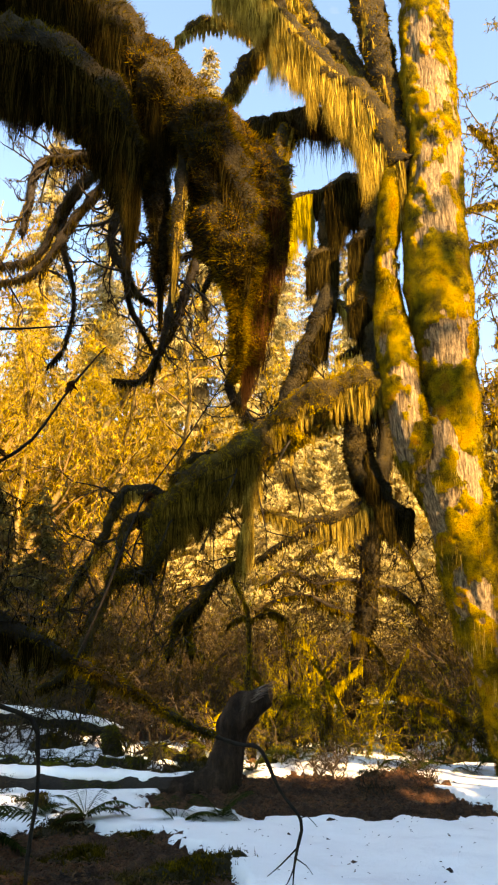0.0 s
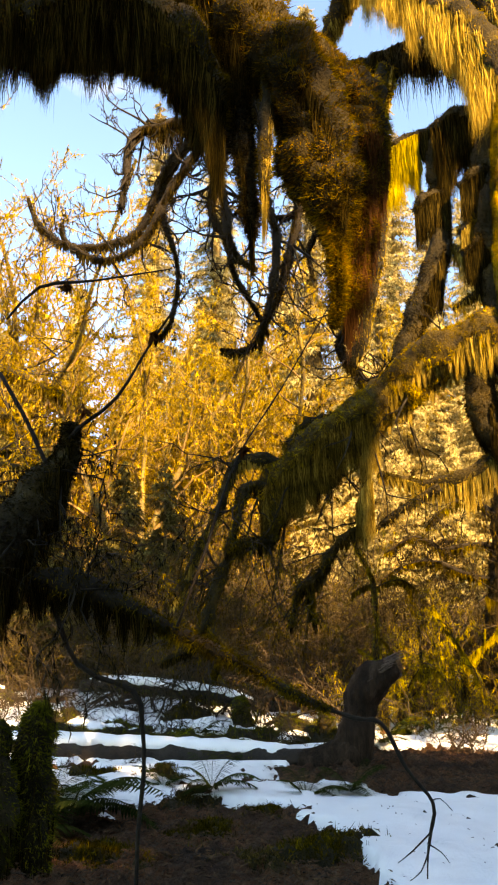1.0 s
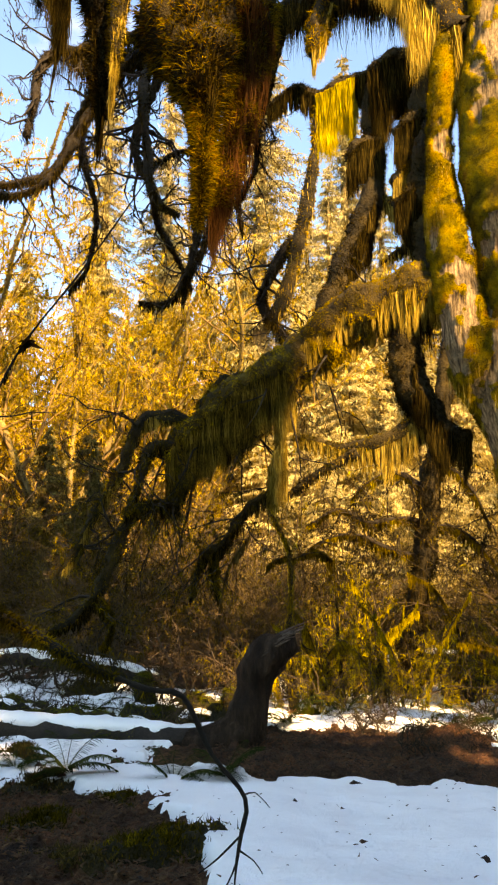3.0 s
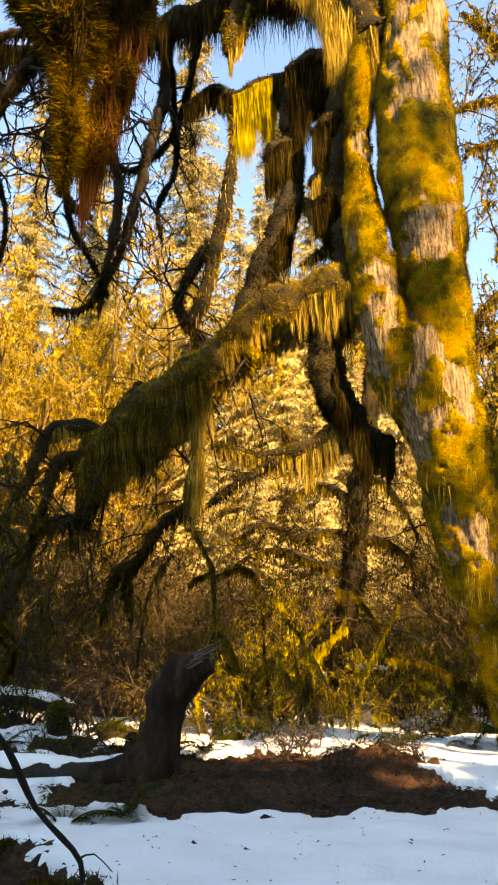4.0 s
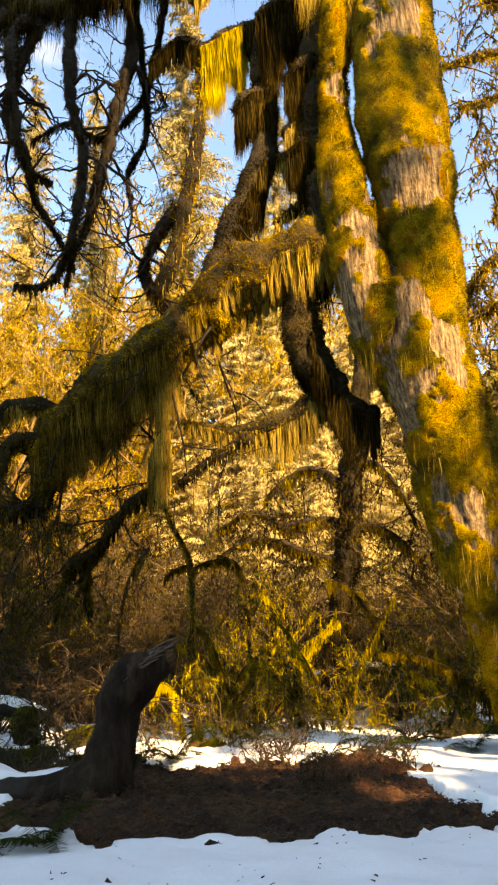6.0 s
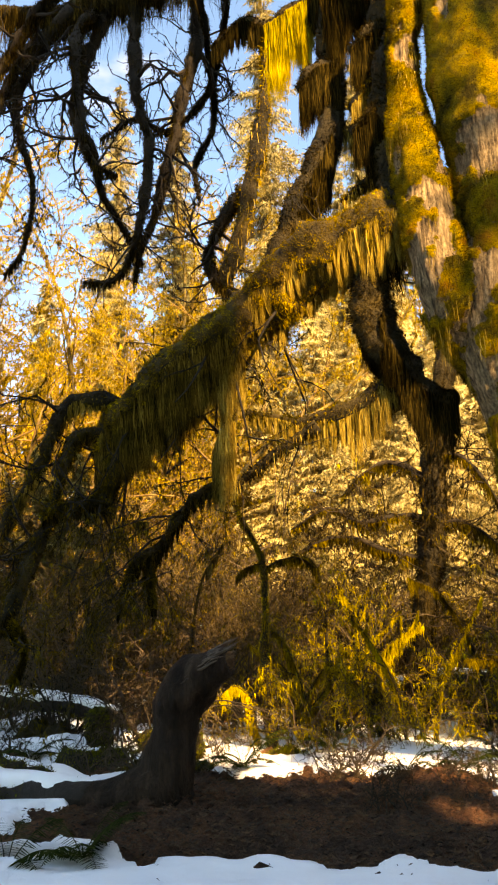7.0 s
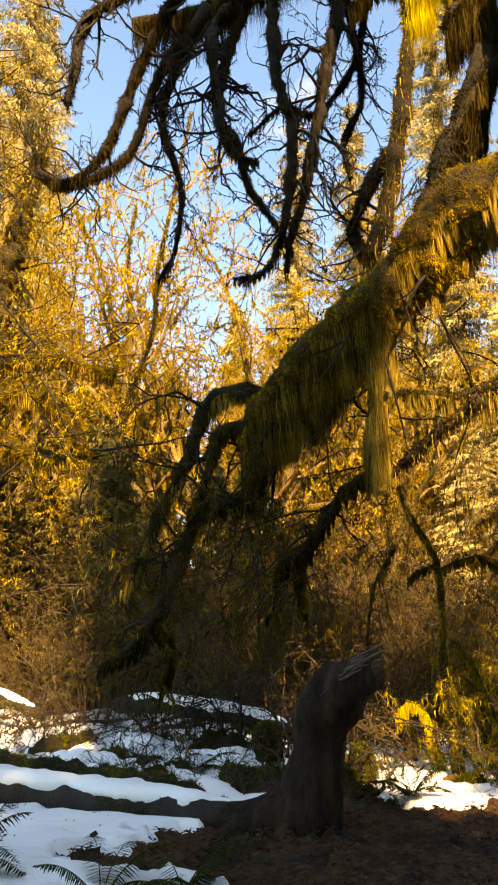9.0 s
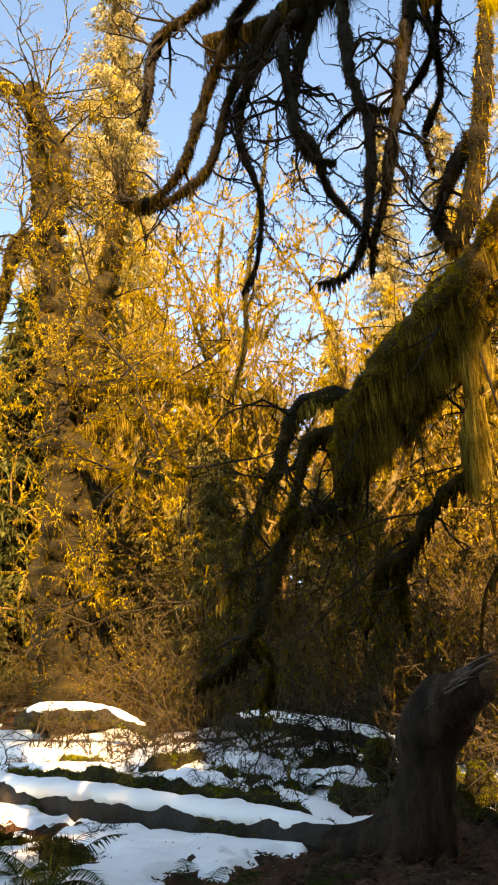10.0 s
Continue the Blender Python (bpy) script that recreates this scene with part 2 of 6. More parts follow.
class Geo:
    """Gathers vertices and faces (triangles and quads) for one mesh."""

    def __init__(self):
        self.v, self.t, self.q, self.n = [], [], [], 0

    def add(self, v, tris=None, quads=None):
        v = np.asarray(v, float).reshape(-1, 3)
        if tris is not None and len(tris):
            self.t.append(np.asarray(tris, np.int64).reshape(-1, 3) + self.n)
        if quads is not None and len(quads):
            self.q.append(np.asarray(quads, np.int64).reshape(-1, 4) + self.n)
        self.v.append(v)
        self.n += len(v)

    def mesh(self, name, mat, smooth=True):
        me = bpy.data.meshes.new(name)
        v = np.concatenate(self.v) if self.v else np.zeros((0, 3))
        t = np.concatenate(self.t) if self.t else np.zeros((0, 3), np.int64)
        q = np.concatenate(self.q) if self.q else np.zeros((0, 4), np.int64)
        loops = np.concatenate([t.ravel(), q.ravel()]).astype(np.int32)
        counts = np.concatenate([np.full(len(t), 3), np.full(len(q), 4)])
        starts = np.concatenate([[0], np.cumsum(counts)[:-1]]).astype(np.int32) if len(counts) else np.zeros(0, np.int32)
        me.vertices.add(len(v))
        me.vertices.foreach_set("co", v.astype(np.float32).ravel())
        me.loops.add(len(loops))
        me.loops.foreach_set("vertex_index", loops)
        me.polygons.add(len(counts))
        me.polygons.foreach_set("loop_start", starts)
        me.update(calc_edges=True)
        if smooth:
            me.polygons.foreach_set("use_smooth", np.ones(len(counts), bool))
        me.materials.append(mat)
        return me


def part(name, geo, mat, parent=None, label="", smooth=True):
    ob = new(name, geo.mesh(name, mat, smooth))
    if parent:
        ob.parent = parent
        ob.matrix_parent_inverse = parent.matrix_world.inverted()
    if label:
        tagged(ob, label)
    return ob


def thing(name, at, label, category, group="", kind=""):
    ob = new(name)
    ob.location = at
    ob.matrix_world = Matrix.Translation(at)
    return tagged(ob, label, category, group, kind)


def spline(ctrl, step=0.12):
    """A smooth curve through rows of x, y, z, radius."""
    c = np.array(ctrl, float)
    c = np.vstack([2 * c[0] - c[1], c, 2 * c[-1] - c[-2]])
    res = []
    for i in range(1, len(c) - 2):
        n = max(2, int(np.linalg.norm(c[i + 1, :3] - c[i, :3]) / step))
        u = np.linspace(0, 1, n, endpoint=False)[:, None]
        p0, p1, p2, p3 = c[i - 1], c[i], c[i + 1], c[i + 2]
        res.append(0.5 * (2 * p1 + (p2 - p0) * u + (2 * p0 - 5 * p1 + 4 * p2 - p3) * u ** 2 + (3 * p1 - p0 - 3 * p2 + p3) * u ** 3))
    res.append(c[-2][None])
    s = np.vstack(res)
    s[:, 3] = np.maximum(s[:, 3], 0.002)
    return s


def frames_of(s):
    t = np.gradient(s[:, :3], axis=0)
    t /= np.linalg.norm(t, axis=1, keepdims=True) + 1e-9
    ref = np.where(np.abs(t[:, 2:3]) > 0.9, np.array([[0.0, 1.0, 0.0]]), np.array([[0.0, 0.0, 1.0]]))
    a = np.cross(t, ref)
    a /= np.linalg.norm(a, axis=1, keepdims=True) + 1e-9
    # keep the side vector from flipping along the curve
    for i in range(1, len(a)):
        a[i] = a[i - 1] - t[i] * np.dot(a[i - 1], t[i])
        a[i] /= np.linalg.norm(a[i]) + 1e-9
    return t, a, np.cross(a, t)


def lumps(p, scale, seed):
    return fbm(p, scale, seed) + 0.4 * fbm(p, scale * 3.7, seed + 5, 2)


def tube(g, s, sides=10, rough=0.0, scale=3.0, seed=0, caps=True):
    """A tapering limb along a spline, with an uneven surface."""
    t, a, b = frames_of(s)
    n = len(s)
    th = np.linspace(0, 2 * np.pi, sides, endpoint=False)
    d = a[:, None, :] * np.cos(th)[None, :, None] + b[:, None, :] * np.sin(th)[None, :, None]
    p = s[:, None, :3] + d * s[:, 3][:, None, None]
    if rough:
        k = lumps(p.reshape(-1, 3), scale, seed).reshape(n, sides)
        p = p + d * (k * rough * s[:, 3][:, None])[..., None]
    i, j = np.meshgrid(np.arange(n - 1), np.arange(sides), indexing="ij")
    j2 = (j + 1) % sides
    quads = np.stack([i * sides + j, (i + 1) * sides + j, (i + 1) * sides + j2, i * sides + j2], -1).reshape(-1, 4)
    v = p.reshape(-1, 3)
    tris = None
    if caps:
        e = s[[0, -1], :3]
        k = n * sides
        jj = np.arange(sides)
        tris = np.vstack([np.stack([np.full(sides, k), jj, (jj + 1) % sides], -1),
                          np.stack([np.full(sides, k + 1), (n - 1) * sides + (jj + 1) % sides, (n - 1) * sides + jj], -1)])
        v = np.vstack([v, e])
    g.add(v, tris, quads)


def ribbons(g, start, length, width, sway=0.05, lean=None, segs=3, face=None):
    """Hanging strands, each a thin tapering ribbon."""
    n = len(start)
    if not n:
        return
    length, width = np.broadcast_to(length, n), np.broadcast_to(width, n)
    yaw = rng.uniform(0, np.pi, n) if face is None else face + rng.normal(0, 0.5, n)
    side = np.stack([np.cos(yaw), np.sin(yaw), np.zeros(n)], -1)
    off = rng.normal(0, 1, (n, 3)) * np.array([1, 1, 0.0])
    rows = []
    for k in range(segs + 1):
        u = k / segs
        c = start + off * (sway * u * u * length)[:, None] + np.array([0, 0, -1.0]) * (u * length)[:, None]
        c = c + side * (np.sin(u * 5 + yaw * 9) * 0.035 * length)[:, None]
        if lean is not None:
            c = c + lean * (u * length)[:, None]
        w = width * (1 - 0.55 * u) * 0.5
        rows += [c - side * w[:, None], c + side * w[:, None]] if k < segs else [c]
    m = len(rows)
    v = np.stack(rows, 1).reshape(-1, 3)
    pat = []
    for k in range(segs - 1):
        pat += [(2 * k, 2 * k + 2, 2 * k + 3), (2 * k, 2 * k + 3, 2 * k + 1)]
    k = segs - 1
    pat.append((2 * k, m - 1, 2 * k + 1))
    g.add(v, (np.arange(n)[:, None, None] * m + np.array(pat)[None]).reshape(-1, 3))


def blades(g, base, direction, width):
    """Short pointed blades, one triangle each."""
    n = len(base)
    if not n:
        return
    r = rng.normal(0, 1, (n, 3))
    side = np.cross(direction, r)
    side /= np.linalg.norm(side, axis=1, keepdims=True) + 1e-9
    w = np.broadcast_to(width, n)[:, None] * 0.5
    v = np.stack([base - side * w, base + side * w, base + direction], 1).reshape(-1, 3)
    g.add(v, np.arange(3 * n).reshape(-1, 3))


def pick(s, n, lo=0.0, hi=1.0):
    """n random places along a spline, with their frames."""
    t, a, b = frames_of(s)
    u = rng.uniform(lo, hi, n) * (len(s) - 1)
    i = np.minimum(u.astype(int), len(s) - 2)
    f = (u - i)[:, None]
    c = s[i] * (1 - f) + s[i + 1] * f
    return c[:, :3], c[:, 3], t[i], a[i], b[i], u / (len(s) - 1)


def fuzz(g, s, n, long=0.06, width=0.02, droop=0.4, up=0.0, lo=0.0, hi=1.0, rough=0.0, seed=0, scale=3.0, bare=-0.75):
    """Cushion moss standing out of a limb."""
    c, r, t, a, b, u = pick(s, n, lo, hi)
    th = rng.uniform(0, 2 * np.pi, n)
    d = a * np.cos(th)[:, None] + b * np.sin(th)[:, None]
    keep = (d[:, 2] > -1.1 + up) & (vnoise(c + d * r[:, None], 2.5, 5) + 0.35 * vnoise(c + d * r[:, None], 9, 6) > bare)
    c, r, t, d = c[keep], r[keep], t[keep], d[keep]
    m = len(c)
    k = rng.uniform(0.4, 1.0, m) * (1 + 0.6 * vnoise(c, 4, 9))
    direction = d + rng.normal(0, 0.45, (m, 3)) + np.array([0, 0, -droop])
    r = r * (0.97 + rough * lumps(c + d * r[:, None], scale, seed)) if rough else r * 0.97
    blades(g, c + d * r[:, None], direction * (long * k)[:, None], width * rng.uniform(0.6, 1.3, m))


def curtain(g, s, n, long, width=0.009, lo=0.0, hi=1.0, spread=1.5, clump=1.6, sway=0.05, segs=2, full=None, rough=0.0, seed=0, scale=3.0):
    """Moss draped over the flanks of a limb and hanging in pointed beards. full: a length factor along the limb."""
    c, r, t, a, b, u = pick(s, n, lo, hi)
    th = rng.uniform(-1, 1, n) * spread * np.pi / 2
    side = np.cross(t, np.array([0, 0, 1.0])) + np.array([1e-4, 0, 0])
    side /= np.linalg.norm(side, axis=1, keepdims=True) + 1e-6
    down = np.cross(side, t)
    down *= -np.sign(down[:, 2:3] + 1e-9)
    d = side * np.sin(th)[:, None] + down * np.cos(th)[:, None]
    r = r * (1 + rough * lumps(c + d * r[:, None], scale, seed)) if rough else r
    p = c + d * (r * rng.uniform(0.95, 1.1, n))[:, None]
    along = np.cumsum(np.r_[0, np.linalg.norm(np.diff(s[:, :3], axis=0), axis=1)])
    q = np.stack([np.interp(u, np.linspace(0, 1, len(s)), along), th * 0.4, 0 * u], -1)
    beard = np.clip(1 - 1.5 * np.abs(vnoise(q, clump * 1.9, 3)), 0.05, 1) ** 1.3
    fine = 0.65 + 0.5 * vnoise(q, clump * 7, 4)
    length = long * np.clip(0.12 + 1.25 * beard * fine, 0.06, 1.6) * rng.uniform(0.2, 1.0, n)
    if full is not None:
        length = length * np.interp(u, np.linspace(0, 1, len(full)), full)
    ribbons(g, p, length, width * rng.uniform(0.6, 1.6, n), sway, None, segs, np.arctan2(t[:, 1], t[:, 0]) + 0.3)


def drape(g, s, n, deep, short=0.16, width=0.008, lo=0.0, hi=1.0, clump=1.6, full=None, flank=0.95, lock=0.10):
    """Moss hung over both flanks of a limb: long fine strands, gathered into pointed locks, that end in uneven beards."""
    c, r, t, a, b, u = pick(s, n, lo, hi)
    side = np.cross(t, np.array([0, 0, 1.0])) + np.array([0, 1e-3, 0])
    side /= np.linalg.norm(side, axis=1, keepdims=True) + 1e-6
    along = np.cumsum(np.r_[0, np.linalg.norm(np.diff(s[:, :3], axis=0), axis=1)])
    q = np.interp(u, np.linspace(0, 1, len(s)), along)
    phi = rng.uniform(-1.0, 1.0, n) * 1.55
    half = np.where(phi > 0, 1.0, -1.0)
    q3 = np.stack([q, half * 3.3, 0 * q], -1)
    cell = lock * (0.8 + 0.4 * rng.random())
    k = np.floor(q / cell + 0.35 * half)
    kk = np.stack([k * 0.731, half * 2.1, 0 * k], -1)
    beard = np.clip(0.5 + 0.55 * vnoise(q3, clump, 3) + 0.35 * vnoise(q3, clump * 3.1, 4), 0.1, 1.3) * (0.85 + 0.35 * vnoise(kk, 1.0, 12))
    d = deep * np.clip(beard, 0.08, 1.4) * (np.interp(u, np.linspace(0, 1, len(full)), full) if full is not None else 1.0)
    p = c + side * (np.sin(phi) * r * flank * rng.uniform(0.9, 1.08, n))[:, None]
    p[:, 2] -= np.cos(phi) * r * 0.9
    ln = d * (0.2 + 0.8 * rng.random(n) ** 0.7) + short * rng.uniform(0.3, 1.0, n) + r * (1 - np.cos(phi)) * 0.6
    way = t * np.array([1.0, 1.0, 0.0])
    middle = (k + 0.5 - 0.35 * half) * cell + 0.3 * cell * vnoise(kk, 3.0, 14)
    lean = way * ((middle - q) * rng.uniform(0.4, 1.0, n) / np.maximum(ln, 0.08))[:, None] - side * (np.sin(phi) * r * 0.35 / np.maximum(ln, 0.1))[:, None]
    ribbons(g, p, ln, width * rng.uniform(0.5, 1.5, n), 0.03, lean, 3, np.arctan2(t[:, 1], t[:, 0]) + 0.25)


def twigs(g, moss, start, direction, length, radius, depth, seed, droop=0.25, kink=0.35, fan=4, hang=0.12, dens=30, mw=0.02, loose=0.35):
    """Branching twigs with bits of moss on them."""
    r = np.random.default_rng(seed)
    todo = [(np.array(start, float), np.array(direction, float), length, radius, depth)]
    while todo:
        p, d, ln, rad, k = todo.pop()
        n = 5 if k > 0 else 3
        pts = [np.append(p, rad)]
        d = d / (np.linalg.norm(d) + 1e-9)
        for i in range(n):
            d = d + r.normal(0, kink, 3) * 0.5 + np.array([0, 0, -droop * 0.3])
            d /= np.linalg.norm(d)
            p = p + d * ln / n
            pts.append(np.append(p, rad * (1 - 0.75 * (i + 1) / n)))
            if k > 0 and r.random() < fan / n:
                e = d + r.normal(0, 0.7, 3)
                todo.append((p.copy(), e, ln * r.uniform(0.35, 0.65), max(rad * 0.5, 0.003), k - 1))
        pts = np.array(pts)
        tube(g, pts, 3 if rad < 0.02 else (4 if rad < 0.04 else 6), 0, caps=False)
        if moss is not None and hang > 0:
            m = max(1, int(ln * dens))
            u = r.uniform(0, n, m)
            i = np.minimum(u.astype(int), n - 1)
            c = pts[i] + (pts[i + 1] - pts[i]) * (u - i)[:, None]
            way = np.array([0, 0, -0.8]) + r.normal(0, loose, (m, 3))
            blades(moss, c[:, :3], way * (hang * r.uniform(0.25, 1.2, m))[:, None], mw * r.uniform(0.6, 1.5, m))

# ---- ground, snow ----


def gz(x, y):
    x, y = np.asarray(x, float), np.asarray(y, float)
    p = np.stack([x.ravel(), y.ravel(), 0 * x.ravel()], -1)
    n = fbm(p, 0.7, 11).reshape(x.shape) * 0.05 + fbm(p, 3.0, 14, 2).reshape(x.shape) * 0.015
    rise = np.clip((y - 14) / 12, 0, 1) ** 1.4 * (0.85 + 0.35 * np.clip(-x / 10, 0, 1))
    return n + rise + 0.09 * np.exp(-((x + 0.4) ** 2 + (y - 11) ** 2) / 1.5) + np.clip(y - 30, 0, 400) * 0.05


def snow_amount(x, y):
    """Above zero where snow lies."""
    p = np.stack([x.ravel(), y.ravel(), 0 * x.ravel()], -1)
    n1, n2 = fbm(p, 0.9, 21).reshape(x.shape), fbm(p, 3.0, 25, 5).reshape(x.shape)
    n2 = n2 + 0.38 * fbm(p, 8.0, 27, 3).reshape(x.shape)
    front = 9.12 + 0.22 * n2
    back = np.interp(x, [-1.4, -0.5, 0.1, 0.43, 0.7, 1.4, 2.0, 2.4, 2.6, 2.75, 3.0, 3.6, 5], [11.0, 12.9, 12.5, 12.2, 13.0, 12.9, 12.4, 11.5, 10.9, 10.3, 9.75, 9.45, 9.3]) + 0.2 * n2
    bar = np.minimum(np.minimum(x + 1.4 + 0.3 * n2, y - front), back - y)
    edge = np.interp(x, [-6, -1.46, -1.07, -0.45, -0.22, 0.0, 0.2, 0.4], [8.5, 8.35, 8.3, 7.65, 7.0, 6.1, 5.3, 4.3])
    left = np.where(x < 0.4, edge - y, -1) + 0.22 * n2
    m = 0.55 + 0.25 * n1 + 0.15 * n2
    m = np.minimum(m, -bar * 5)
    m = np.minimum(m, np.maximum(-left * 5, (0.9 * n1 - 0.85) + 0.4 * n2))
    wild = np.clip(np.maximum((y - 12.2) / 1.2, (-x - 1.6) / 1.0), 0, 1) * np.where((x > 1.2) & (y < 17.5), 0.25, 1.0)
    m = m - np.clip((y - 17.5) / 3, 0, 1)
    return m - wild * (np.interp(x, [-5.0, -4.0, -1.0, 0.5], [-0.08, 0.30, 0.30, 0.14]) + 0.6 * n2 - 0.5 * n1)


def sheet(xs, ys, z):
    nx, ny = len(xs), len(ys)
    X, Y = np.meshgrid(xs, ys, indexing="ij")
    g = Geo()
    i, j = np.meshgrid(np.arange(nx - 1), np.arange(ny - 1), indexing="ij")
    q = np.stack([i * ny + j, (i + 1) * ny + j, (i + 1) * ny + j + 1, i * ny + j + 1], -1).reshape(-1, 4)
    g.add(np.stack([X, Y, z(X, Y)], -1).reshape(-1, 3), None, q)
    return g


def steps(a, b, lo, hi, fine, grow=1.25):
    """Grid lines: fine between a and b, wider and wider out to lo and hi."""
    mid = list(np.arange(a, b, fine))
    out_hi, d = [b], fine
    while out_hi[-1] < hi:
        d *= grow
        out_hi.append(out_hi[-1] + d)
    out_lo, d = [a - fine], fine
    while out_lo[-1] > lo:
        d *= grow
        out_lo.append(out_lo[-1] - d)
    return np.array(out_lo[::-1] + mid + out_hi)


def soil_z(x, y):
    p = np.stack([x.ravel(), y.ravel(), 0 * x.ravel()], -1)
    clods = np.abs(fbm(p, 6.0, 31, 4).reshape(x.shape)) * 0.12 - 0.03
    mound = 0.25 * np.exp(-(((x - 2.05) / 0.6) ** 2 + ((y - 11.5) / 0.5) ** 2))
    return gz(x, y) + (clods + mound) * ((np.abs(x) < 12) & (y < 40) & (y > 2))


ground = part("ground", sheet(steps(-7, 6, -400, 400, 0.06), steps(4.2, 15.5, -300, 600, 0.06), soil_z), SOIL)
tagged(ground, "dark brown forest soil with needles and moss", "ground", kind="structure")


def snow_z(x, y):
    m = snow_amount(x, y)
    p = np.stack([x.ravel(), y.ravel(), 0 * x.ravel()], -1)
    lump = fbm(p, 2.2, 41, 3).reshape(x.shape) * 0.018
    bank = np.clip((-x - 1.2) / 0.8, 0, 1) * np.clip((y - 11.5) / 0.6, 0, 1) * np.clip((18 - y) / 2, 0, 1)
    lump = lump + bank * 0.16 * np.clip(fbm(p, 1.5, 47, 3).reshape(x.shape) + 0.3, 0, 1)
    return gz(x, y) + 0.012 + np.where(m > 0, 0.10 * np.tanh(m * 3) + lump, 0.16 * np.tanh(m * 1.6))


snow = part("snow", sheet(steps(-7, 6, -30, 20, 0.042), steps(4.0, 16, 3, 45, 0.042), snow_z), SNOW)
tagged(snow, "patchy melting snow on the forest floor", "snow", kind="stuff")

# ---- the leaning tree ----
TRUNK_C = [(4.55, 12.7, -0.2, 0.589), (4.30, 12.6, 0.7, 0.494), (4.11, 12.50, 1.52, 0.446), (3.80, 12.27, 2.44, 0.456), (3.59, 12.15, 3.16, 0.484), (3.46, 12.03, 3.89, 0.508), (3.27, 11.92, 4.64, 0.527), (3.2, 11.87, 5.2, 0.50), (3.28, 11.84, 5.6, 0.46), (3.33, 11.82, 6.1, 0.42), (3.34, 11.81, 6.7, 0.36), (3.34, 11.8, 7.2, 0.2)]
RSTEM_C = [(3.36, 11.95, 4.3, 0.22), (3.36, 11.88, 4.9, 0.33), (3.38, 11.80, 5.40, 0.395), (3.34, 11.80, 6.24, 0.423), (3.34, 11.80, 7.12, 0.477), (3.33, 11.80, 8.23, 0.522), (3.33, 11.80, 9.4, 0.504), (3.44, 11.82, 10.62, 0.450), (3.42, 11.84, 11.93, 0.468), (3.43, 11.86, 13.31, 0.468), (3.48, 11.88, 14.78, 0.450), (3.54, 11.9, 16.7, 0.378), (3.64, 12, 20, 0.270)]
LSTEM_C = [(3.1, 12.0, 4.0, 0.12), (2.9, 11.9, 4.6, 0.24), (2.72, 11.72, 5.08, 0.289), (2.58, 11.72, 5.67, 0.281), (2.51, 11.74, 6.28, 0.281), (2.49, 11.80, 7.00, 0.246), (2.44, 11.87, 7.85, 0.187), (2.48, 11.90, 9.14, 0.162), (2.69, 11.95, 10.4, 0.204), (2.84, 12, 11.0, 0.238)]
ARCH_C = [(2.51, 11.90, 6.33, 0.352), (2.12, 11.99, 6.31, 0.358), (1.73, 12.08, 6.20, 0.349), (1.24, 12.17, 6.09, 0.349), (0.75, 12.26, 5.80, 0.339), (0.34, 12.35, 5.51, 0.339), (-0.16, 12.44, 5.14, 0.338), (-0.65, 12.53, 4.89, 0.314), (-1.15, 12.62, 4.52, 0.288), (-1.53, 12.71, 4.27, 0.250), (-1.74, 12.80, 3.88, 0.183)]
tree = thing("leaning_tree", (4.4, 12.65, 0), "leaning twin-stemmed maple draped in golden moss", "tree")


def limb(parent, name, ctrl, mat=MOSSBODY, sides=12, rough=0.25, moss=0, moss_mat=MOSS_FUZZ, mlong=0.07, mwidth=0.022, hang=0, hlong=0.6, hmat=MOSS_HANG, hwidth=0.009, lo=0.0, hi=1.0, full=None, seed=0, step=0.1, spread=1.5, mhi=1.0, bare=-0.75, velvet=0, deep=0.6, short=0.16, vwidth=0.011, vmat=None, clump=1.6):
    """One limb with its cushion moss and its hanging moss."""
    s = spline(ctrl, step)
    g = Geo()
    scale = 3.0 if s[:, 3].max() > 0.22 else 6.0
    tube(g, s, sides, rough, scale, seed)
    ob = part(name, g, mat, parent)
    if moss:
        g = Geo()
        fuzz(g, s, moss, mlong, mwidth, hi=mhi, rough=rough, seed=seed, scale=scale, bare=bare)
        tagged(part("cushion_moss", g, moss_mat, ob, "", False), kind="stuff")
    if hang:
        g = Geo()
        curtain(g, s, hang, hlong, hwidth, lo, hi, spread, full=full, rough=rough, seed=seed, scale=scale)
        tagged(part("hanging_moss", g, hmat, ob, "", False), kind="stuff")
    if velvet:
        g = Geo()
        drape(g, s, velvet, deep, short, vwidth, lo, hi, clump, full)
        tagged(part("moss_drape", g, vmat or hmat, ob, "", False), kind="stuff")
    return s, ob


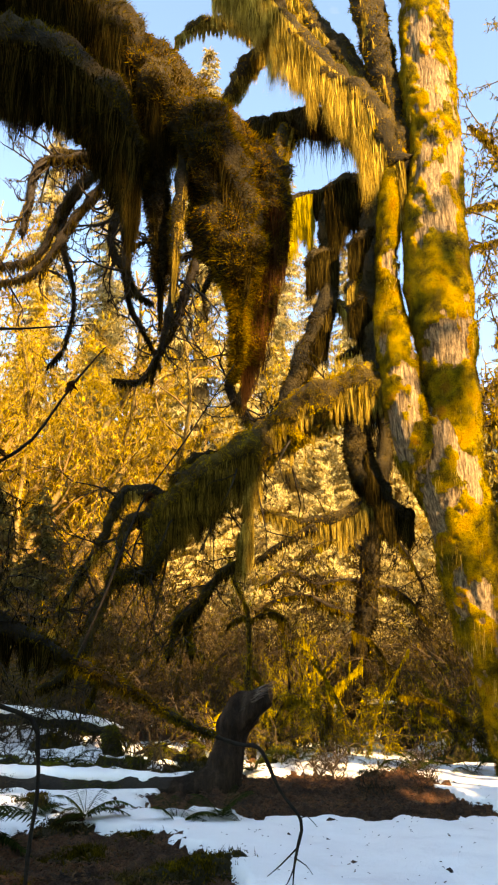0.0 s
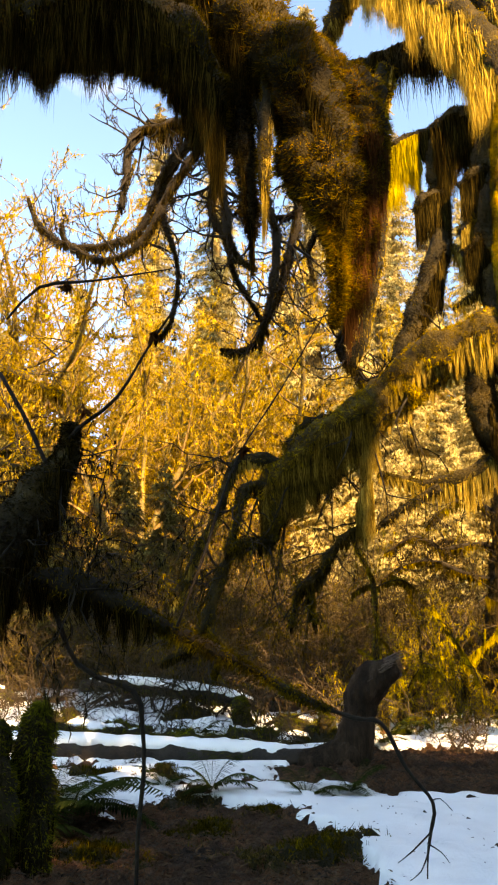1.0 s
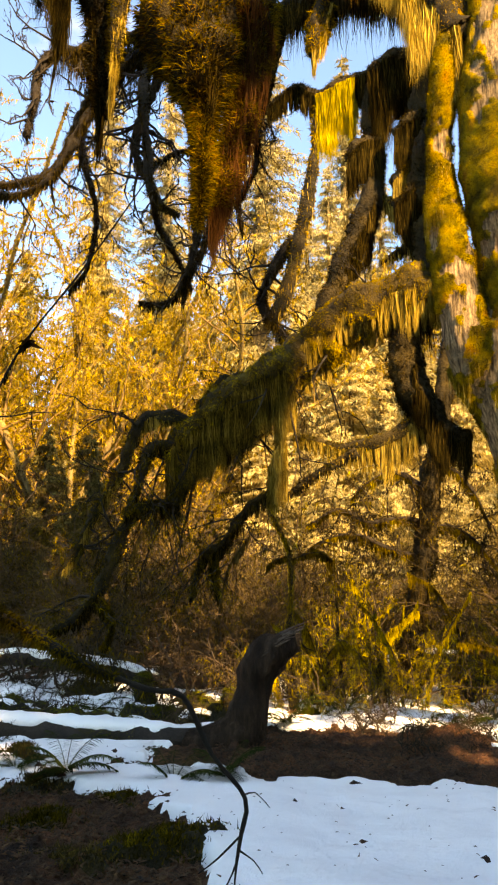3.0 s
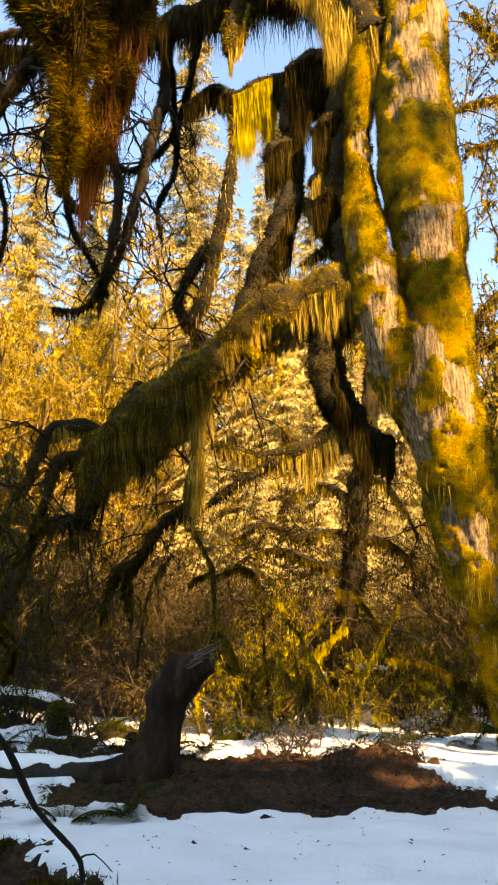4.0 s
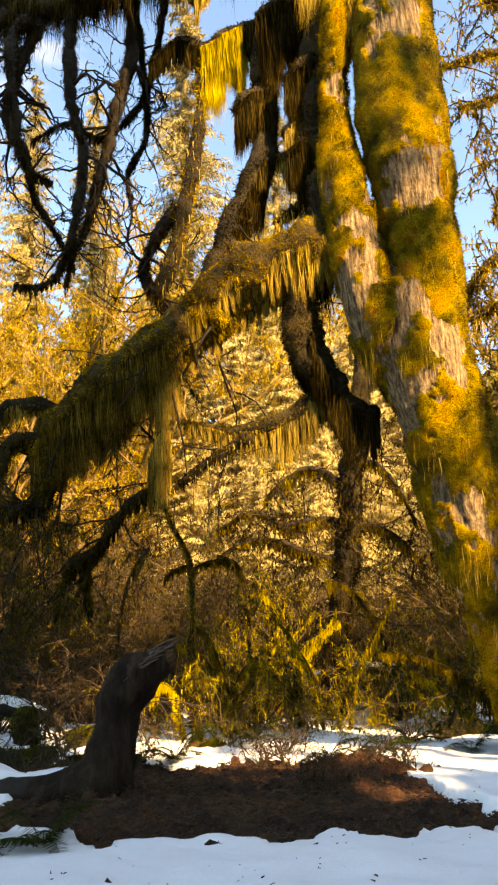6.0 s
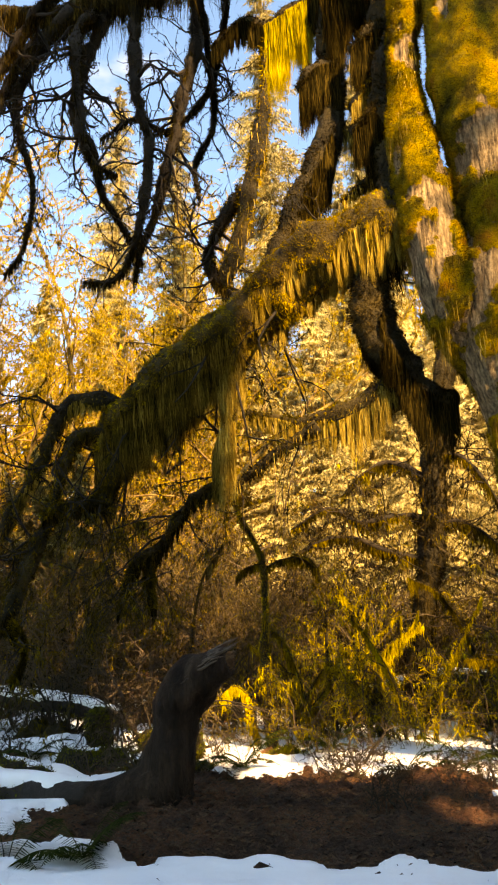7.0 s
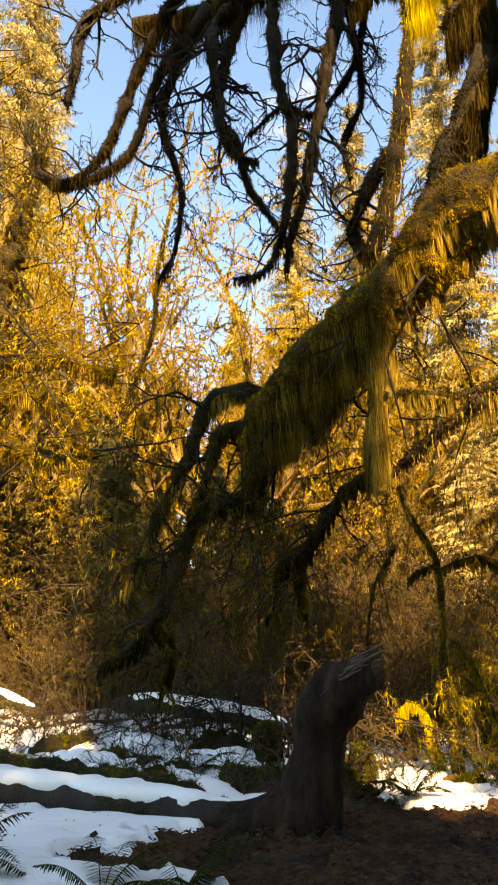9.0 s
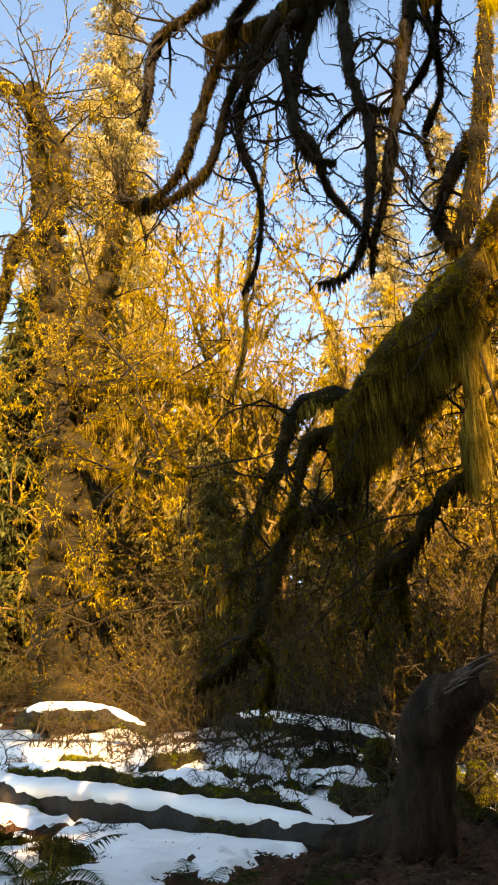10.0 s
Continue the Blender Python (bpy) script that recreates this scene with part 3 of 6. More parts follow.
def bark_limb(parent, name, ctrl, sides, step, tufts, seed, cover=0.0, hang=0):
    """A furrowed stem whose moss stands off it in thick pads with soft edges."""
    s = spline(ctrl, step)
    t, a, b = frames_of(s)
    n = len(s)
    th = np.linspace(0, 2 * np.pi, sides, endpoint=False)
    d = (a[:, None, :] * np.cos(th)[None, :, None] + b[:, None, :] * np.sin(th)[None, :, None]).reshape(-1, 3)
    r = np.repeat(s[:, 3], sides)
    c = np.repeat(s[:, :3], sides, axis=0)
    p = c + d * r[:, None]
    tall = p * np.array([1, 1, 0.55])
    body = 0.14 * fbm(p * np.array([1, 1, 0.35]), 1.6, seed, 2)
    ridge = np.abs(fbm(p * np.array([1, 1, 0.16]), 5.0, seed + 3, 3))
    ridge = np.minimum(ridge, 0.5) * 0.06 - 0.02
    cover_at = fbm(tall, 1.9, seed + 7, 4) + 0.45 * fbm(p, 6.0, seed + 9, 3) + cover
    pad = np.clip((cover_at + 0.06) / 0.22, 0, 1)
    pad = pad * pad * (3 - 2 * pad)
    swell = 0.035 + 0.05 * np.clip(fbm(p, 3.2, seed + 11, 2) + 0.4, 0, 1.2) + 0.015 * fbm(p, 11.0, seed + 13, 2)
    p = p + d * (r * body + ridge * (1 - 0.8 * pad) + pad * swell)[:, None]
    i, j = np.meshgrid(np.arange(n - 1), np.arange(sides), indexing="ij")
    j2 = (j + 1) % sides
    g = Geo()
    g.add(p, None, np.stack([i * sides + j, (i + 1) * sides + j, (i + 1) * sides + j2, i * sides + j2], -1).reshape(-1, 4))
    ob = part(name, g, BARK, parent)
    ob.data.attributes.new("moss", "FLOAT", "POINT").data.foreach_set("value", pad.astype(np.float32))
    k = rng.integers(0, len(p), tufts)
    k = k[pad[k] > rng.uniform(0.35, 0.9, tufts)]
    m = len(k)
    reach = s[1, :3] - s[0, :3]
    jit = rng.normal(0, 1, (m, 3)) * np.linalg.norm(reach)
    jit -= d[k] * np.sum(jit * d[k], axis=1, keepdims=True)
    way = d[k] + rng.normal(0, 0.5, (m, 3)) + np.array([0, 0, -0.35])
    g = Geo()
    blades(g, p[k] + jit * 0.6 - d[k] * 0.008, way * (0.03 * rng.uniform(0.4, 1.1, m))[:, None], 0.009 * rng.uniform(0.6, 1.4, m))
    tagged(part("cushion_moss", g, MOSS_FUZZ, ob, "", False), kind="stuff")
    if hang:
        k = rng.integers(0, len(p), hang)
        k = k[(pad[k] > 0.3) & (fbm(tall[k], 4.0, seed + 15, 2) > 0.0)]
        g = Geo()
        ribbons(g, p[k], rng.uniform(0.05, 0.32, len(k)), 0.007, 0.04, None, 2)
        tagged(part("hanging_moss", g, MOSS_HANG, ob, "", False), kind="stuff")
    return s, ob


bark_limb(tree, "trunk", TRUNK_C, 110, 0.045, 130000, 1, 0.20, 6000)
bark_limb(tree, "stem", RSTEM_C, 90, 0.06, 150000, 2, 0.26, 5000)
bark_limb(tree, "stem", LSTEM_C, 64, 0.05, 90000, 3, 0.42, 9000)
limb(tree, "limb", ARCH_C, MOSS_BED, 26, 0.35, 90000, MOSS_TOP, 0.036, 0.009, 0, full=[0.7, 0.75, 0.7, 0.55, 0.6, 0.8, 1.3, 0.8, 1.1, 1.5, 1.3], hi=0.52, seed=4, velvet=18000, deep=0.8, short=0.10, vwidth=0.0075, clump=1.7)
# left half of the arch: same moss, its shade put into the strand colour
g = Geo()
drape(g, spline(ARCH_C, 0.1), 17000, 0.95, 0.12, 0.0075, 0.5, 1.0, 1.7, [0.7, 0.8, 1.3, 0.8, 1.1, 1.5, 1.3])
tagged(part("moss_drape", g, MOSS_HANG_SHADED, tree, "", False), kind="stuff")
SMALL = {
    "curl": [(-1.0, 12.72, 4.5, 0.12), (-1.30, 12.70, 4.50, 0.120), (-1.70, 12.64, 4.61, 0.115), (-2.10, 12.59, 4.58, 0.110), (-2.31, 12.53, 4.28, 0.089), (-2.49, 12.47, 3.72, 0.081), (-2.82, 12.41, 3.07, 0.087), (-3.06, 12.36, 2.49, 0.080), (-3.22, 12.30, 2.20, 0.047)],
    "hook": [(-1.2, 12.7, 4.2, 0.12), (-1.47, 12.70, 4.08, 0.112), (-1.94, 12.61, 4.15, 0.114), (-2.13, 12.52, 3.88, 0.093), (-2.20, 12.44, 3.40, 0.085), (-2.35, 12.35, 2.81, 0.090), (-2.53, 12.26, 2.25, 0.089), (-2.67, 12.18, 1.82, 0.108), (-2.94, 12.09, 1.50, 0.083), (-3.26, 12.00, 1.33, 0.032)],
    "hook_tip": [(-2.65, 12.20, 1.82, 0.064), (-2.40, 12.17, 1.52, 0.050), (-2.41, 12.13, 1.27, 0.037), (-2.50, 12.10, 1.10, 0.019)],
    "stub": [(-1.55, 12.72, 4.1, 0.1), (-1.55, 12.50, 3.31, 0.095), (-1.77, 12.43, 3.20, 0.083), (-2.06, 12.37, 3.16, 0.064), (-2.32, 12.30, 3.02, 0.045)],
    "drop": [(0.05, 12.45, 5.15, 0.1), (-0.02, 12.55, 4.6, 0.09), (-0.09, 12.70, 3.91, 0.060), (-0.16, 12.63, 3.45, 0.060), (-0.50, 12.57, 3.20, 0.075), (-0.71, 12.52, 2.89, 0.08), (-0.92, 12.44, 2.57, 0.085), (-1.14, 12.36, 2.44, 0.07), (-1.22, 12.28, 2.15, 0.053), (-1.29, 12.20, 1.82, 0.03)],
    "drop_tip": [(-0.98, 12.50, 2.50, 0.054), (-1.00, 12.45, 2.21, 0.054), (-0.91, 12.40, 1.89, 0.03)],
    "riser": [(-0.05, 12.90, 5.44, 0.102), (-0.74, 13.03, 5.39, 0.112), (-1.15, 13.17, 5.23, 0.114), (-1.48, 13.30, 4.92, 0.088)],
}
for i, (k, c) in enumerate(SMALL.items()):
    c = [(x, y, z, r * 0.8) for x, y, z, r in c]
    # golden drape on riser and curl; the others carry shade in their moss colour
    s, ob = limb(tree, "branch", c, MOSSBODY, 10, 0.7, 7000, MOSS_OLIVE, 0.04, 0.011, 0, 0.5, MOSS_DARK_SHADE, seed=10 + i, velvet=3500, deep=0.22, short=0.10, vwidth=0.008, vmat=MOSS_HANG if k in ("riser", "curl") else MOSS_DARK_SHADE, clump=2.6)
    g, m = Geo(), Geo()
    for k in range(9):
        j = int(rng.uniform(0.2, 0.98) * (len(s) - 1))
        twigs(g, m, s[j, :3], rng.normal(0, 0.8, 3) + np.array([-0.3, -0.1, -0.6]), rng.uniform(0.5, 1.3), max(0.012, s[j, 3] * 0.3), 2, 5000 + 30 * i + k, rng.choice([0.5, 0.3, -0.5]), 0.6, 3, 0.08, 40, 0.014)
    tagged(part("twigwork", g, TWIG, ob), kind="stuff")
    tagged(part("cushion_moss", m, MOSS_OLIVE, ob, "", False), kind="stuff")
g = Geo()
drape(g, spline([(0.16, 12.4, 5.2, 0.16), (0.02, 12.42, 5.0, 0.17), (-0.12, 12.45, 4.8, 0.16)], 0.05), 5000, 0.95, 0.3, 0.007, clump=4.0)
drape(g, spline([(0.02, 12.45, 4.15, 0.06), (-0.1, 12.5, 3.95, 0.10), (-0.22, 12.5, 3.75, 0.07)], 0.05), 4500, 1.05, 0.3, 0.007, clump=4.0)
tagged(part("hanging_moss", g, MOSS_HANG, tree, "", False), kind="stuff")
arch_s, g, m = spline(ARCH_C, 0.1), Geo(), Geo()
for k in range(20):
    j = int(rng.uniform(0.2, 0.95) * (len(arch_s) - 1))
    twigs(g, m, arch_s[j, :3] + rng.normal(0, 0.15, 3), rng.normal(0, 0.7, 3) + np.array([-0.2, 0.5, -0.9 if k % 4 else 0.9]), rng.uniform(0.9, 2.4), 0.026, 2, 5600 + k, rng.choice([0.4, -0.3]), 0.55, 3, 0.08, 34, 0.014)
bare_twigs = part("twigwork", g, TWIG, tree)
tagged(bare_twigs, kind="stuff")
tagged(part("cushion_moss", m, MOSS_OLIVE, tree, "", False), kind="stuff")
LOWER_C = [(1.82, 12.10, 5.9, 0.159), (1.83, 12.14, 5.11, 0.235), (2.04, 12.18, 4.62, 0.248), (2.25, 12.22, 4.27, 0.193), (2.54, 12.26, 4.11, 0.170), (2.71, 12.30, 4.19, 0.062)]
# this limb's shadow is put into its dark moss
limb(tree, "limb", LOWER_C, MOSSBODY, 14, 0.35, 14000, MOSS_DARK_SHADE, 0.04, 0.010, 0, full=[0.8, 0.9, 1, 1.2, 0.8], seed=20, velvet=12000, deep=0.8, vwidth=0.0075, vmat=MOSS_DARK_SHADE)
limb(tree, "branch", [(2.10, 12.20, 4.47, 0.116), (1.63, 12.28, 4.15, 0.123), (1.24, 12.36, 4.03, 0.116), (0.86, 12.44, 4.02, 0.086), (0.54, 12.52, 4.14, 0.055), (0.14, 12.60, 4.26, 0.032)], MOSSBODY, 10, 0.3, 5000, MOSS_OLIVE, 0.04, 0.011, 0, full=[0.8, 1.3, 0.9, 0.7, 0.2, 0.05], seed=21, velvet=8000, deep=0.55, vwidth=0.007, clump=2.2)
limb(tree, "branch", [(1.09, 12.30, 3.94, 0.084), (0.77, 12.40, 3.77, 0.069), (0.45, 12.50, 3.61, 0.058), (-0.02, 12.60, 3.29, 0.035)], MOSSBODY, 8, 0.3, 700, MOSS_DARK_SHADE, 0.05, 0.02, 150, 0.25, seed=22)
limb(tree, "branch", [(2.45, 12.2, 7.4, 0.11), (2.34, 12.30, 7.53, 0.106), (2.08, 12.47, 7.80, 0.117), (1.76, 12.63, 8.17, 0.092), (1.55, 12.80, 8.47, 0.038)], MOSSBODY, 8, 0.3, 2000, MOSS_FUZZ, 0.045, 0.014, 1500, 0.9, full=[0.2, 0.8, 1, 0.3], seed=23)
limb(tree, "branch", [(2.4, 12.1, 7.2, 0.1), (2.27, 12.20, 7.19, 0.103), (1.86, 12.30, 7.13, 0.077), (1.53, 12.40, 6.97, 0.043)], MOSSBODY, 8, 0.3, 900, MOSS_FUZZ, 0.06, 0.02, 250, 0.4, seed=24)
# two limbs in shadow: the shade is in the colour of their moss
limb(tree, "limb", [(1.75, 12.90, 10.85, 0.26), (1.52, 12.82, 9.96, 0.20), (1.49, 12.73, 8.82, 0.172), (1.31, 12.65, 7.85, 0.209), (0.98, 12.57, 7.19, 0.176), (0.80, 12.48, 6.63, 0.171), (0.58, 12.40, 5.87, 0.148)], MOSSBODY, 12, 0.3, 14000, MOSS_DARK_SHADE, 0.05, 0.012, 0, seed=25, velvet=14000, deep=0.9, short=0.3, vwidth=0.009, vmat=MOSS_DARK_SHADE, clump=2.4)
limb(tree, "limb", [(2.95, 12.3, 11.6, 0.3), (2.75, 12.50, 11.1, 0.32), (2.48, 12.48, 10.17, 0.353), (2.35, 12.36, 9.32, 0.336), (2.26, 12.24, 8.22, 0.271), (2.20, 12.12, 7.19, 0.222), (2.20, 12.00, 6.31, 0.244)], MOSSBODY, 14, 0.3, 16000, MOSS_DARK_SHADE, 0.05, 0.012, 0, seed=26, velvet=20000, deep=1.1, short=0.3, vwidth=0.009, vmat=MOSS_DARK_SHADE, clump=2.4)
s, ob = limb(tree, "limb", [(2.51, 12.70, 10.36, 0.284), (2.11, 12.78, 10.66, 0.210), (1.60, 12.87, 10.79, 0.212), (1.03, 12.95, 10.73, 0.159), (0.59, 13.03, 10.59, 0.116), (0.15, 13.12, 10.87, 0.086), (-0.34, 13.20, 10.56, 0.048)], MOSSBODY, 12, 0.3, 5000, MOSS_DARK_SHADE, 0.05, 0.015, 0, full=[0.9, 0.9, 0.7, 0.5, 0.6, 0.4, 0.2], seed=27, velvet=12000, deep=1.2, short=0.25, vwidth=0.009, vmat=MOSS_DARK_SHADE)
# brighter strands on one stretch: the sunlight is put into the moss colour
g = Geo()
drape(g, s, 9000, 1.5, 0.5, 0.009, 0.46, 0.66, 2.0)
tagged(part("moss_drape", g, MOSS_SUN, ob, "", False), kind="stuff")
limb(tree, "branch", [(0.56, 13.02, 10.6, 0.07), (0.51, 13.00, 9.61, 0.071), (0.42, 13.03, 8.88, 0.108), (0.27, 13.07, 8.07, 0.123), (0.12, 13.10, 7.38, 0.120), (-0.07, 13.13, 6.72, 0.135), (-0.23, 13.17, 6.40, 0.099), (-0.03, 13.20, 6.07, 0.062), (0.1, 12.6, 5.7, 0.05)], MOSSBODY, 10, 0.3, 2500, MOSS_FUZZ, 0.06, 0.02, 300, 0.4, seed=28)
LIMBD_C = [(2.85, 11.95, 10.7, 0.3), (2.26, 12.10, 12.29, 0.308), (1.63, 12.20, 13.07, 0.293), (1.14, 12.30, 13.82, 0.289), (0.63, 12.40, 14.74, 0.301), (0.03, 12.50, 15.79, 0.315), (-0.86, 12.60, 16.88, 0.300)]
limb(tree, "limb", LIMBD_C, MOSSBODY, 12, 0.3, 14000, MOSS_FUZZ, 0.045, 0.013, 0, full=[0.5, 0.9, 0.8, 1, 1, 1, 1], seed=29, velvet=36000, deep=2.3, short=0.5, vwidth=0.010, clump=1.1)
limb(tree, "limb", [(2.93, 12.00, 10.5, 0.324), (2.71, 12.08, 12.40, 0.298), (2.51, 12.15, 13.89, 0.304), (2.35, 12.23, 15.17, 0.320), (2.24, 12.30, 16.85, 0.298)], MOSSBODY, 12, 0.3, 8000, MOSS_FUZZ, 0.06, 0.017, 0, seed=30, velvet=18000, deep=1.2, short=0.3, vwidth=0.010)
limb(tree, "limb", [(2.9, 12.1, 11.8, 0.26), (2.2, 12.5, 13.4, 0.25), (1.55, 12.9, 14.9, 0.24), (0.95, 13.2, 16.4, 0.22), (0.3, 13.4, 18.4, 0.2)], MOSSBODY, 12, 0.35, 8000, MOSS_FUZZ, 0.05, 0.014, 0, seed=33, velvet=22000, deep=1.7, short=0.4, vwidth=0.011, clump=1.4)
for k, c in enumerate([
    [(1.2, 13.0, 15.6, 0.16), (0.5, 13.3, 15.2, 0.17), (-0.1, 13.5, 14.6, 0.19), (-0.5, 13.6, 13.9, 0.15), (-0.8, 13.6, 13.6, 0.06)],
    [(0.4, 13.3, 15.2, 0.12), (-0.4, 13.5, 15.9, 0.14), (-1.2, 13.7, 16.1, 0.12), (-1.8, 13.8, 15.7, 0.05)],
    [(0.75, 12.9, 12.4, 0.16), (0.62, 12.8, 11.9, 0.2), (0.55, 12.7, 11.5, 0.16), (0.5, 12.7, 11.2, 0.08)],
    [(2.3, 12.3, 8.9, 0.10), (1.9, 12.3, 8.5, 0.12), (1.75, 12.3, 8.3, 0.07)],
]):
    limb(tree, "branch", c, MOSSBODY, 10, 0.5, 5000, MOSS_FUZZ, 0.05, 0.013, 0, seed=34 + k, velvet=3500, deep=0.6, short=0.15, vwidth=0.010, vmat=MOSS_HANG)
for k, (c, deep, n) in enumerate([
    ([(2.75, 12.3, 10.7, 0.16), (2.3, 12.4, 10.75, 0.2), (1.9, 12.5, 10.8, 0.18), (1.45, 12.6, 10.65, 0.12)], 1.9, 12000),
    ([(2.5, 12.2, 9.3, 0.12), (2.15, 12.2, 9.35, 0.14), (1.8, 12.2, 9.15, 0.08)], 1.3, 6000),
    ([(2.45, 12.1, 8.0, 0.12), (2.1, 12.1, 8.05, 0.13), (1.75, 12.1, 7.8, 0.07)], 1.2, 6000),
    ([(1.6, 12.6, 9.3, 0.12), (1.3, 12.6, 9.25, 0.14), (1.05, 12.6, 9.0, 0.07)], 1.1, 4000),
]):
    limb(tree, "branch", c, MOSSBODY, 12, 0.4, 3000, MOSS_DARK_SHADE, 0.05, 0.012, 0, seed=440 + k, velvet=n, deep=deep, short=0.3, vwidth=0.009, vmat=MOSS_DARK_SHADE, clump=2.6)
# the high limb from which bare claws hang
HIGH_C = [(3.0, 12, 11.3, 0.3), (1.6, 12.8, 12.5, 0.28), (0, 13.5, 12.9, 0.26), (-1.5, 13.9, 12.8, 0.24), (-3.0, 13.9, 12.5, 0.2), (-4.2, 13.2, 12.0, 0.14)]
limb(tree, "limb", HIGH_C, MOSSBODY, 12, 0.3, 6000, MOSS_DARK_SHADE, 0.05, 0.015, 9000, 1.1, MOSS_DARK_SHADE, seed=31)
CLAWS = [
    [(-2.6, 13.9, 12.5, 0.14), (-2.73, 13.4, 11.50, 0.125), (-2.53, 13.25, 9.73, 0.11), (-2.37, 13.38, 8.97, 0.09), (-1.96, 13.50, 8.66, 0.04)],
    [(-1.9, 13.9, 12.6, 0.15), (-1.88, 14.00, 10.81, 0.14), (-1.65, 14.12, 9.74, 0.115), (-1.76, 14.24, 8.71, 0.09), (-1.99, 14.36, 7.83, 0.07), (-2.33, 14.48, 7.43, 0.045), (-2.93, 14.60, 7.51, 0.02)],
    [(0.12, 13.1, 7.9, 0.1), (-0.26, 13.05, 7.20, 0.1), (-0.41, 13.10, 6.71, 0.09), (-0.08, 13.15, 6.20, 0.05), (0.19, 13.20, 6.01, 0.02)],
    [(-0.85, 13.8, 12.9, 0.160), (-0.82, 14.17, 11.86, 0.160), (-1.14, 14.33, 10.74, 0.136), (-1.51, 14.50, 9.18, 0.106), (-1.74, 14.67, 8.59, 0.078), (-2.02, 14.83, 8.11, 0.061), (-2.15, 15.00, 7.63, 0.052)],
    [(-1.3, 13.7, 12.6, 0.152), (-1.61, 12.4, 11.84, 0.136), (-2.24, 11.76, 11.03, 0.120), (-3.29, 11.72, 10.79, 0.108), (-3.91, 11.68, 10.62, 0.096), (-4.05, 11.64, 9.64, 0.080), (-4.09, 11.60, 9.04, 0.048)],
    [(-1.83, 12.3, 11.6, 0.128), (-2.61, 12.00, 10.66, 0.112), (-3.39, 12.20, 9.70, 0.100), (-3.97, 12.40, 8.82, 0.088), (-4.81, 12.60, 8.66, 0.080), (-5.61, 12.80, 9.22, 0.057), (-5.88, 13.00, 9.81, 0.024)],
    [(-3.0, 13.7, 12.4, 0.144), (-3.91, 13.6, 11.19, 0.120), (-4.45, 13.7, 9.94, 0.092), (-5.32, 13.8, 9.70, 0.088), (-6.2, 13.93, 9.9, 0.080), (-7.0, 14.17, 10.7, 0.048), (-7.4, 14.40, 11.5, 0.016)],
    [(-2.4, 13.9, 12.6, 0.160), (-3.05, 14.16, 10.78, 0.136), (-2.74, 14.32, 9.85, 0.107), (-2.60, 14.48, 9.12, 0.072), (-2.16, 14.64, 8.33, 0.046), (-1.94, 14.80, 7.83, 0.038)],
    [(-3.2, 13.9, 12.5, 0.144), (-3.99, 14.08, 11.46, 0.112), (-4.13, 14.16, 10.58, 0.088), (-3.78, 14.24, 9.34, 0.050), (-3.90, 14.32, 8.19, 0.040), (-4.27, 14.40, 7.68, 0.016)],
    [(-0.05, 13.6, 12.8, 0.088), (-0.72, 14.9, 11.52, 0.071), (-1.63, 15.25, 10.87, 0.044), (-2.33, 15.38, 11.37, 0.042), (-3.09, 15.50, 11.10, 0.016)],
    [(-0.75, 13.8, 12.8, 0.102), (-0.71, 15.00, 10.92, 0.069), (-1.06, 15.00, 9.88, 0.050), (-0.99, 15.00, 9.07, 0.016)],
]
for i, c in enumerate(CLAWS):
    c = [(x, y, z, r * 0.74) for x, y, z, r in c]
    # claws look backlit: shade is put into the near-black bark and moss
    s, ob = limb(tree, "branch", c, TWIG, 9, 0.55, 8000, MOSS_DARK_SHADE, 0.045, 0.010, 0, seed=40 + i, velvet=3500, deep=0.22, short=0.10, vwidth=0.007, vmat=MOSS_DARK_SHADE, clump=3.0)
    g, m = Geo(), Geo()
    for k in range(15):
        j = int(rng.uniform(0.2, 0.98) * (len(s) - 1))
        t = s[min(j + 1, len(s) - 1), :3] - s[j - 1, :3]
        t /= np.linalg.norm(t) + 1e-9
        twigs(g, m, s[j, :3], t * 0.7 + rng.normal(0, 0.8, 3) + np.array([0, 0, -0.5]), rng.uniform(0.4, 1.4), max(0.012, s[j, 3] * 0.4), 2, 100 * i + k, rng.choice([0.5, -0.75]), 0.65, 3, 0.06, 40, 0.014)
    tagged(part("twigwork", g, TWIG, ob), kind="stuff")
    tagged(part("cushion_moss", m, MOSS_DARK_SHADE, ob, "", False), kind="stuff")

# ---- the tree whose limb hangs over the path ----
front = thing("overhanging_tree", (-5.2, 5.2, 0), "mossy tree with a thick shaggy limb over the path", "tree")
bark_limb(front, "trunk", [(-5.2, 5.2, -0.2, 0.6), (-5.1, 5.2, 3, 0.5), (-4.9, 5.3, 6, 0.45), (-4.7, 5.3, 9, 0.4)], 48, 0.12, 8000, 55)
FRONT_C = [(-4.8, 5.3, 8.2, 0.36), (-3.6, 5.35, 8.1, 0.35), (-2.71, 5.40, 7.93, 0.34), (-2.05, 5.44, 7.63, 0.32), (-1.39, 5.48, 7.20, 0.31), (-0.90, 5.52, 6.65, 0.30), (-0.53, 5.56, 6.19, 0.29), (-0.29, 5.60, 5.68, 0.31), (-0.17, 5.64, 5.23, 0.27), (-0.12, 5.68, 4.85, 0.19), (-0.10, 5.72, 4.62, 0.06), (-0.10, 5.76, 4.2, 0.03), (-0.14, 5.80, 3.85, 0.012)]
